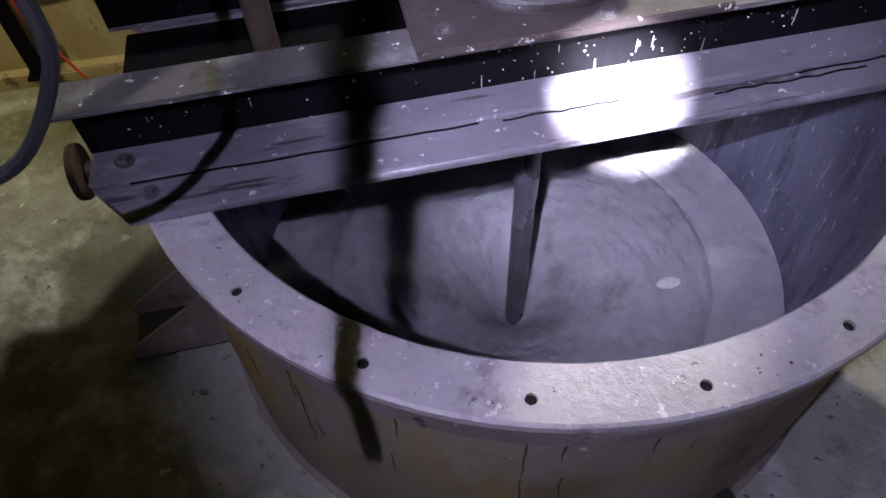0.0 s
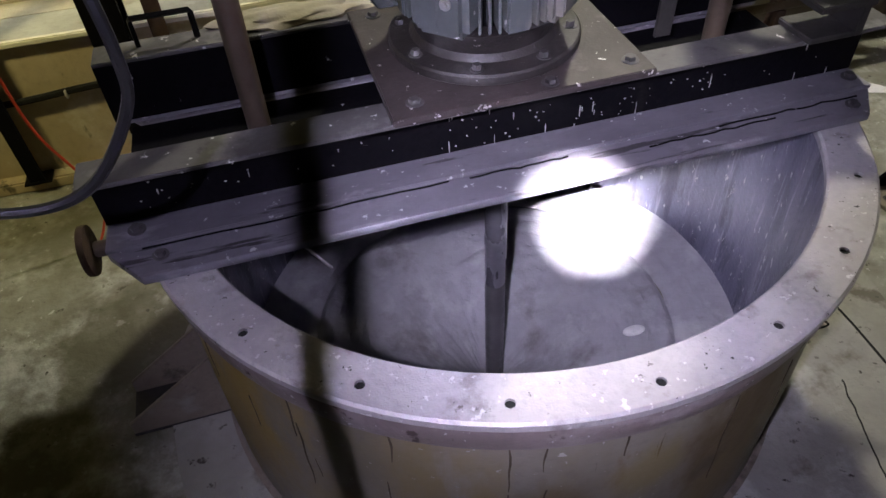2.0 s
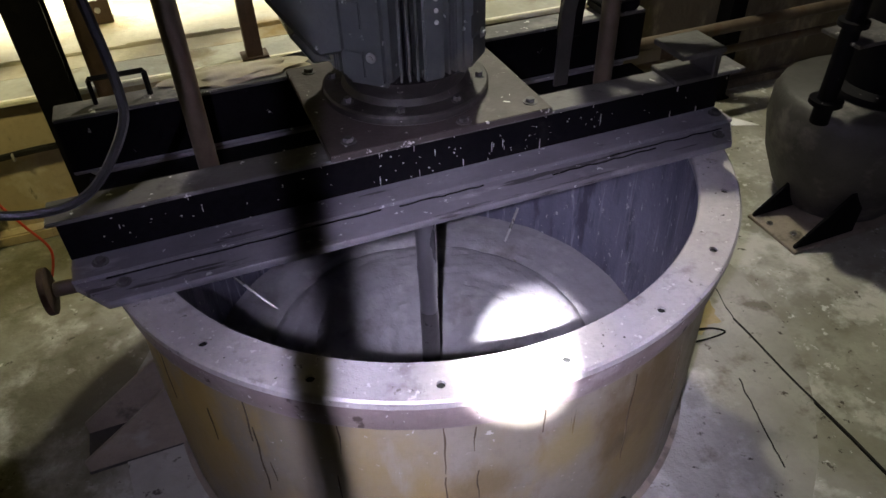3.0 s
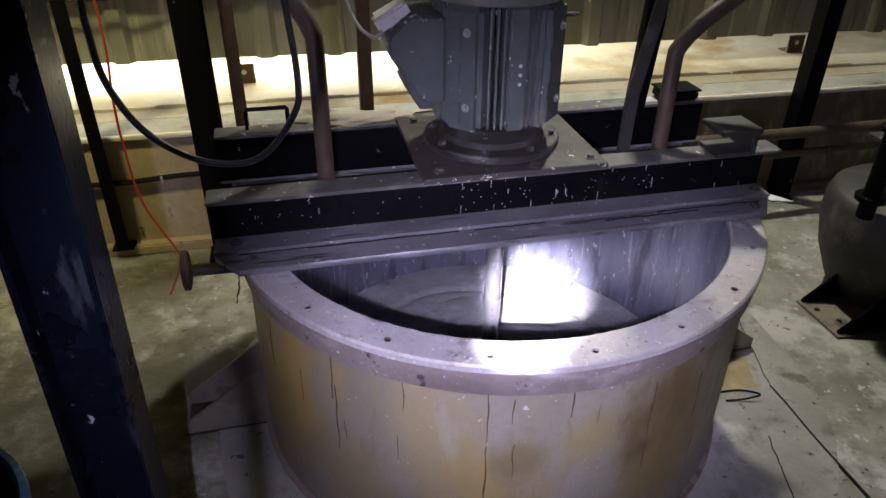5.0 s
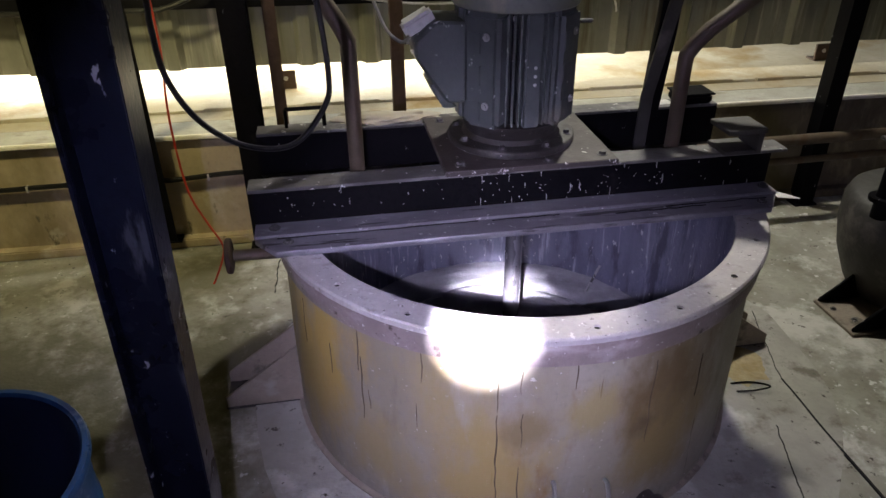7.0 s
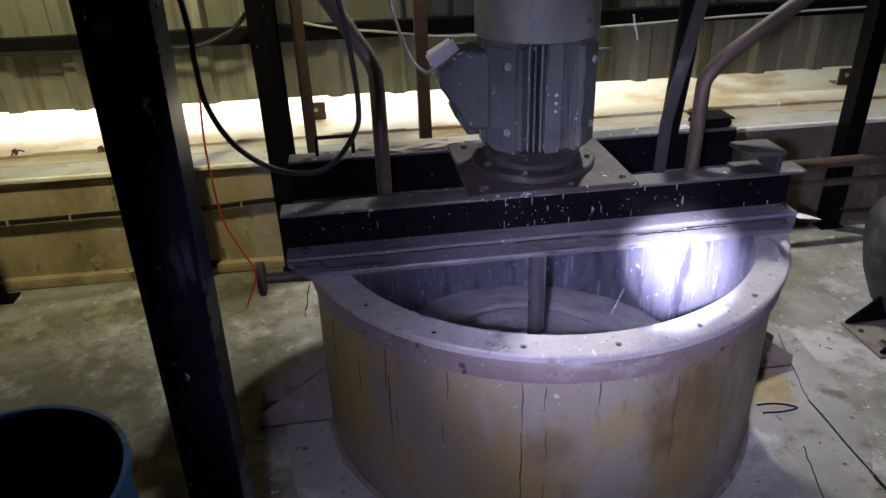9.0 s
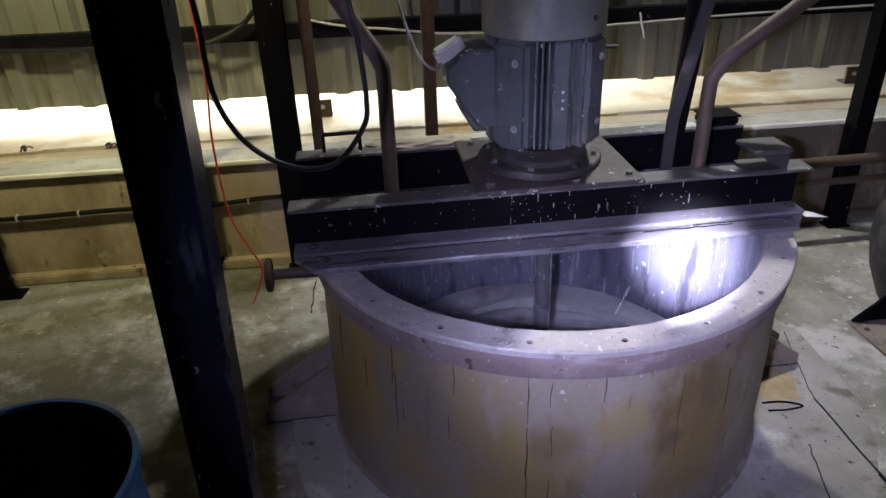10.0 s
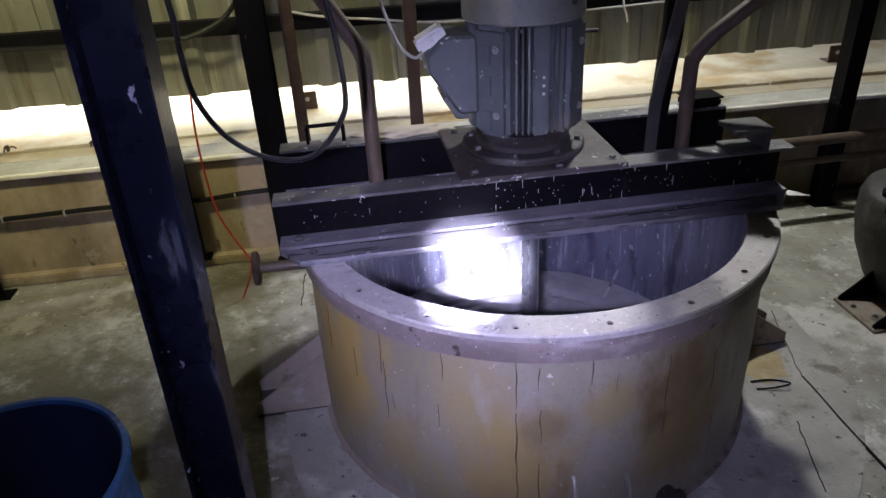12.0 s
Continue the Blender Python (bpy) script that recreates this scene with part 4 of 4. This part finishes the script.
# ---- brackets and bits on the ledge ----
for x, y, lab in ((2.583, 2.63, "rusty bracket with a bright bolt on the ledge"), (-0.362, 2.69, "dark rusty steel cleat standing on the ledge")):
    t = thing("cleat", x, y, 0.540, lab, "bracket")
    bm = B()
    box(bm, (-0.048, -0.006, 0), (0.048, 0.006, 0.092), 0.002)
    box(bm, (-0.048, 0.0, 0), (0.048, 0.07, 0.008), 0.002)
    part("angle", bm, RUST, t)
    bm = B()
    bolt(bm, 0.0, -0.006, 0.055, 0.008, 0.010, "-y")
    part("bolt", bm, BRIGHT, t)

for x, y in ((-1.783, 2.473), (-1.375, 2.425)):
    t = thing("anchor_bolt", x, y, 0.540, "small rusty anchor bolt with bent ends on the ledge", "bolt", "anchors on the ledge")
    bm = B()
    rod(bm, (0, 0, 0), (0, 0, 0.03), 0.008, 8)
    part("stud", bm, RUST, t)
    for a in (20, 140, 260):
        bm = B()
        tube(bm, [(0, 0, 0.012), (0.02 * math.cos(radians(a)), 0.02 * math.sin(radians(a)), 0.02), (0.035 * math.cos(radians(a)), 0.035 * math.sin(radians(a)), 0.008)], 0.004, 6, 3)
        part("prong", bm, RUST, t)
cable("girt_wire", [(-0.41, 2.645, 1.06), (-0.368, 2.645, 1.041), (-0.208, 2.64, 1.006), (0.011, 2.63, 0.98), (0.32, 2.62, 0.942), (0.7, 2.61, 0.937), (1.137, 2.59, 0.945), (1.926, 2.56, 0.968), (2.8, 2.52, 0.98)], 0.006, GREYWIRE, "thin pale wire strung along the girt", (0.32, 2.62, 0.942))
cable("girt_cable", [(-2.6, 2.77, 0.99), (-1.6, 2.72, 0.955), (-0.982, 2.64, 0.962), (-0.862, 2.63, 0.971), (-0.719, 2.63, 1.026), (-0.641, 2.63, 1.095), (-0.62, 2.63, 1.145), (-0.60, 2.63, 1.6), (-0.60, 2.63, 4.3)], 0.012, RUBBER, "black cable looped over the girt", (-0.982, 2.64, 0.962))
cable("string", [(1.285, 2.585, 1.0), (1.29, 2.58, 0.975), (1.295, 2.58, 0.945), (1.31, 2.58, 0.905), (1.317, 2.58, 0.87)], 0.005, WHITE, "short white string tied to the girt", (1.29, 2.58, 0.975))
t = thing("paper_tag", 0.965, 1.29, 0.8465, "small white paper tag lying on the rear beam", "paper")
bm = B()
prism(bm, [(-0.035, -0.03), (0.035, -0.022), (0.033, 0.02), (-0.03, 0.014)], "z", 0, 0.0012)
part("tag", bm, WHITE, t)

# ---- marks on the floor ----
pad = tagged(new("cement_pad"), "pale cement patch with a broken edge beside the tank", "floor", kind="structure")
bm = B()
pts = []
for k in range(40):
    a = 2 * math.pi * k / 40
    pts.append((CX + 0.1 + (1.0 + 0.05 * noise.noise((3 * math.cos(a), 3 * math.sin(a), 5))) * math.cos(a) * 0.98, CY - 0.05 + (0.98 + 0.06 * noise.noise((4 * math.cos(a), 4 * math.sin(a), 1))) * math.sin(a)))
inner = [(CX + 0.70 * math.cos(2 * math.pi * k / 40), CY + 0.70 * math.sin(2 * math.pi * k / 40)) for k in range(40)]
a = [bm.verts.new((x, y, 0.006)) for x, y in pts]
b = [bm.verts.new((x, y, 0.006)) for x, y in inner]
c = [bm.verts.new((x, y, -0.02)) for x, y in pts]
for k in range(40):
    j = (k + 1) % 40
    bm.faces.new((a[k], a[j], b[j], b[k]))
    bm.faces.new((a[k], a[j], c[j], c[k]))
part("patch", bm, PAD, pad)

for x0, y0, x1, y1, w in ((1.30, 0.76, 1.285, -0.9, 0.0035), (1.157, 0.56, 1.07, 0.28, 0.002), (-0.455, 1.63, -0.445, 1.90, 0.0011), (1.30, 0.76, 1.42, 1.15, 0.0015)):
    bm = B()
    prev = None
    for k in range(25):
        f = k / 24
        x, y = x0 + (x1 - x0) * f + 0.006 * noise.noise((f * 9, x0, 0)), y0 + (y1 - y0) * f
        cur = [bm.verts.new((x - w, y, 0.0072)), bm.verts.new((x + w, y, 0.0072)), bm.verts.new((x + w, y, -0.01)), bm.verts.new((x - w, y, -0.01))]
        if prev:
            for i in range(4):
                bm.faces.new((prev[i], prev[(i + 1) % 4], cur[(i + 1) % 4], cur[i]))
        prev = cur
    tagged(part("floor_joint", bm, LAMPBODY), "dark dirt-filled crack in the concrete floor", "floor joint", "cracks in the floor", "structure")
t = thing("wire_loop", 1.175, 0.735, 0.006, "rusty bent wire loop lying on the floor", "wire")
bm = B()
tube(bm, [(-0.06, 0.03, 0.004), (0.0, 0.025, 0.006), (0.045, 0.01, 0.004), (0.05, -0.025, 0.02), (0.0, -0.02, 0.008), (-0.06, -0.01, 0.004)], 0.003, 8, 5)
part("wire", bm, BLACK, t)
t = thing("clay_smear", 1.20, 0.86, 0.0065, "orange-brown clay smear dried on the floor", "dirt")
bm = B()
bmesh.ops.create_icosphere(bm, subdivisions=3, radius=1)
for v in bm.verts:
    k = 1 + 0.4 * noise.noise(v.co * 2)
    v.co = Vector((v.co.x * 0.085 * k, v.co.y * 0.10 * k, max(-0.1, v.co.z) * 0.004))
part("smear", bm, CLAY, t)

# ---- head lamp ----
headlamp = thing("head_lamp", 0, 0, 0, "small black battery head lamp with a cold white beam", "lamp")
bm = B()
lathe(bm, [(0.0001, 0.004), (0.0058, 0.004), (0.0058, -0.100), (0.007, -0.100), (0.007, 0.008), (0.0001, 0.008)], 24, pose(0.03, 0, 0))
part("spot_tube", bm, LAMPBODY, headlamp)
bm = B()
lathe(bm, [(0.0001, 0.0), (0.0034, 0.0), (0.0034, 0.002), (0.0001, 0.002)], 20, pose(0.03, 0, 0))
part("spot_bulb", bm, SPOT, headlamp, "glowing white bulb")
bm = B()
lathe(bm, [(0.0001, 0.004), (0.017, 0.004), (0.017, -0.0235), (0.019, -0.0235), (0.019, 0.008), (0.0001, 0.008)], 24)
part("flood_cup", bm, LAMPBODY, headlamp)
bm = B()
lathe(bm, [(0.0001, 0.0), (0.0022, 0.0), (0.0022, 0.002), (0.0001, 0.002)], 16)
part("flood_bulb", bm, FLOOD, headlamp, "dim violet-white flood bulb")


# Unseen strip added before the lamp; its shadow makes the dark stripe.
strap = thing("shadow_strip", 0, 0, 0, "narrow black strip, unseen, added by the lamp to cast a stripe shadow", "strap")
bm = B()
box(bm, (-0.0042, -0.0006, -0.30), (0.0042, 0.0006, 0.02), 0.0002)
part("strip_blade", bm, LAMPBODY, strap)
bm = B()
box(bm, (-0.008, -0.002, 0.0), (0.008, 0.002, 0.012), 0.001)
part("strip_end", bm, LAMPBODY, strap)
# seconds and the side on which the shadow-casting strip hangs before the lamp, in degrees from straight ahead
SWING = [(0.0, 11.3), (0.5, 10), (1.0, 8.5), (1.5, 7.4), (2.0, 8.2), (2.2, 8.8), (2.5, 10), (3.0, 12.7), (3.2, 12), (3.5, -60), (3.7, -75), (12.0, -75)]

bm = B()
lathe(bm, [(0.0001, 0.004), (0.0095, 0.004), (0.0095, -0.030), (0.011, -0.030), (0.011, 0.008), (0.0001, 0.008)], 24, pose(-0.0083, 0.032, 0))
part("halo_cup", bm, LAMPBODY, headlamp)
bm = B()
lathe(bm, [(0.0001, 0.0), (0.003, 0.0), (0.003, 0.002), (0.0001, 0.002)], 20, pose(-0.0083, 0.032, 0))
part("halo_bulb", bm, HALO, headlamp, "glowing white bulb")
bm = B()
box(bm, (-0.025, -0.024, 0.009), (0.045, 0.046, 0.030), 0.006)
part("battery_case", bm, LAMPBODY, headlamp)


def between(rows, t):
    for (t0, e0, *_), (t1, e1, *_) in zip(rows, rows[1:]):
        if t0 <= t <= t1:
            return Vector(e0).lerp(Vector(e1), (t - t0) / (t1 - t0))
    return Vector(rows[-1][1])


def lamp_at(t):
    return between(PATH, t) + between(HEAD, t)


def motions():
    walk(strap, [(t, Matrix.Translation(lamp_at(t)) @ pose(0.115 * math.sin(radians(a)), 0.115 * math.cos(radians(a)), 0.0, 0, 0, -a)) for t, a in SWING])
    walk(headlamp, [(t, look(lamp_at(t), target)) for t, target in AIM])
    walk(slurry_top, [(0.4 * k, pose(0, 0, 0, 0, 0, 70 * k)) for k in range(31)])
    for p in (upper, lower):
        walk(p, [(0.1 * k, pose(0, 0, 0, 0, 0, 50 * k)) for k in range(121)])


motions()
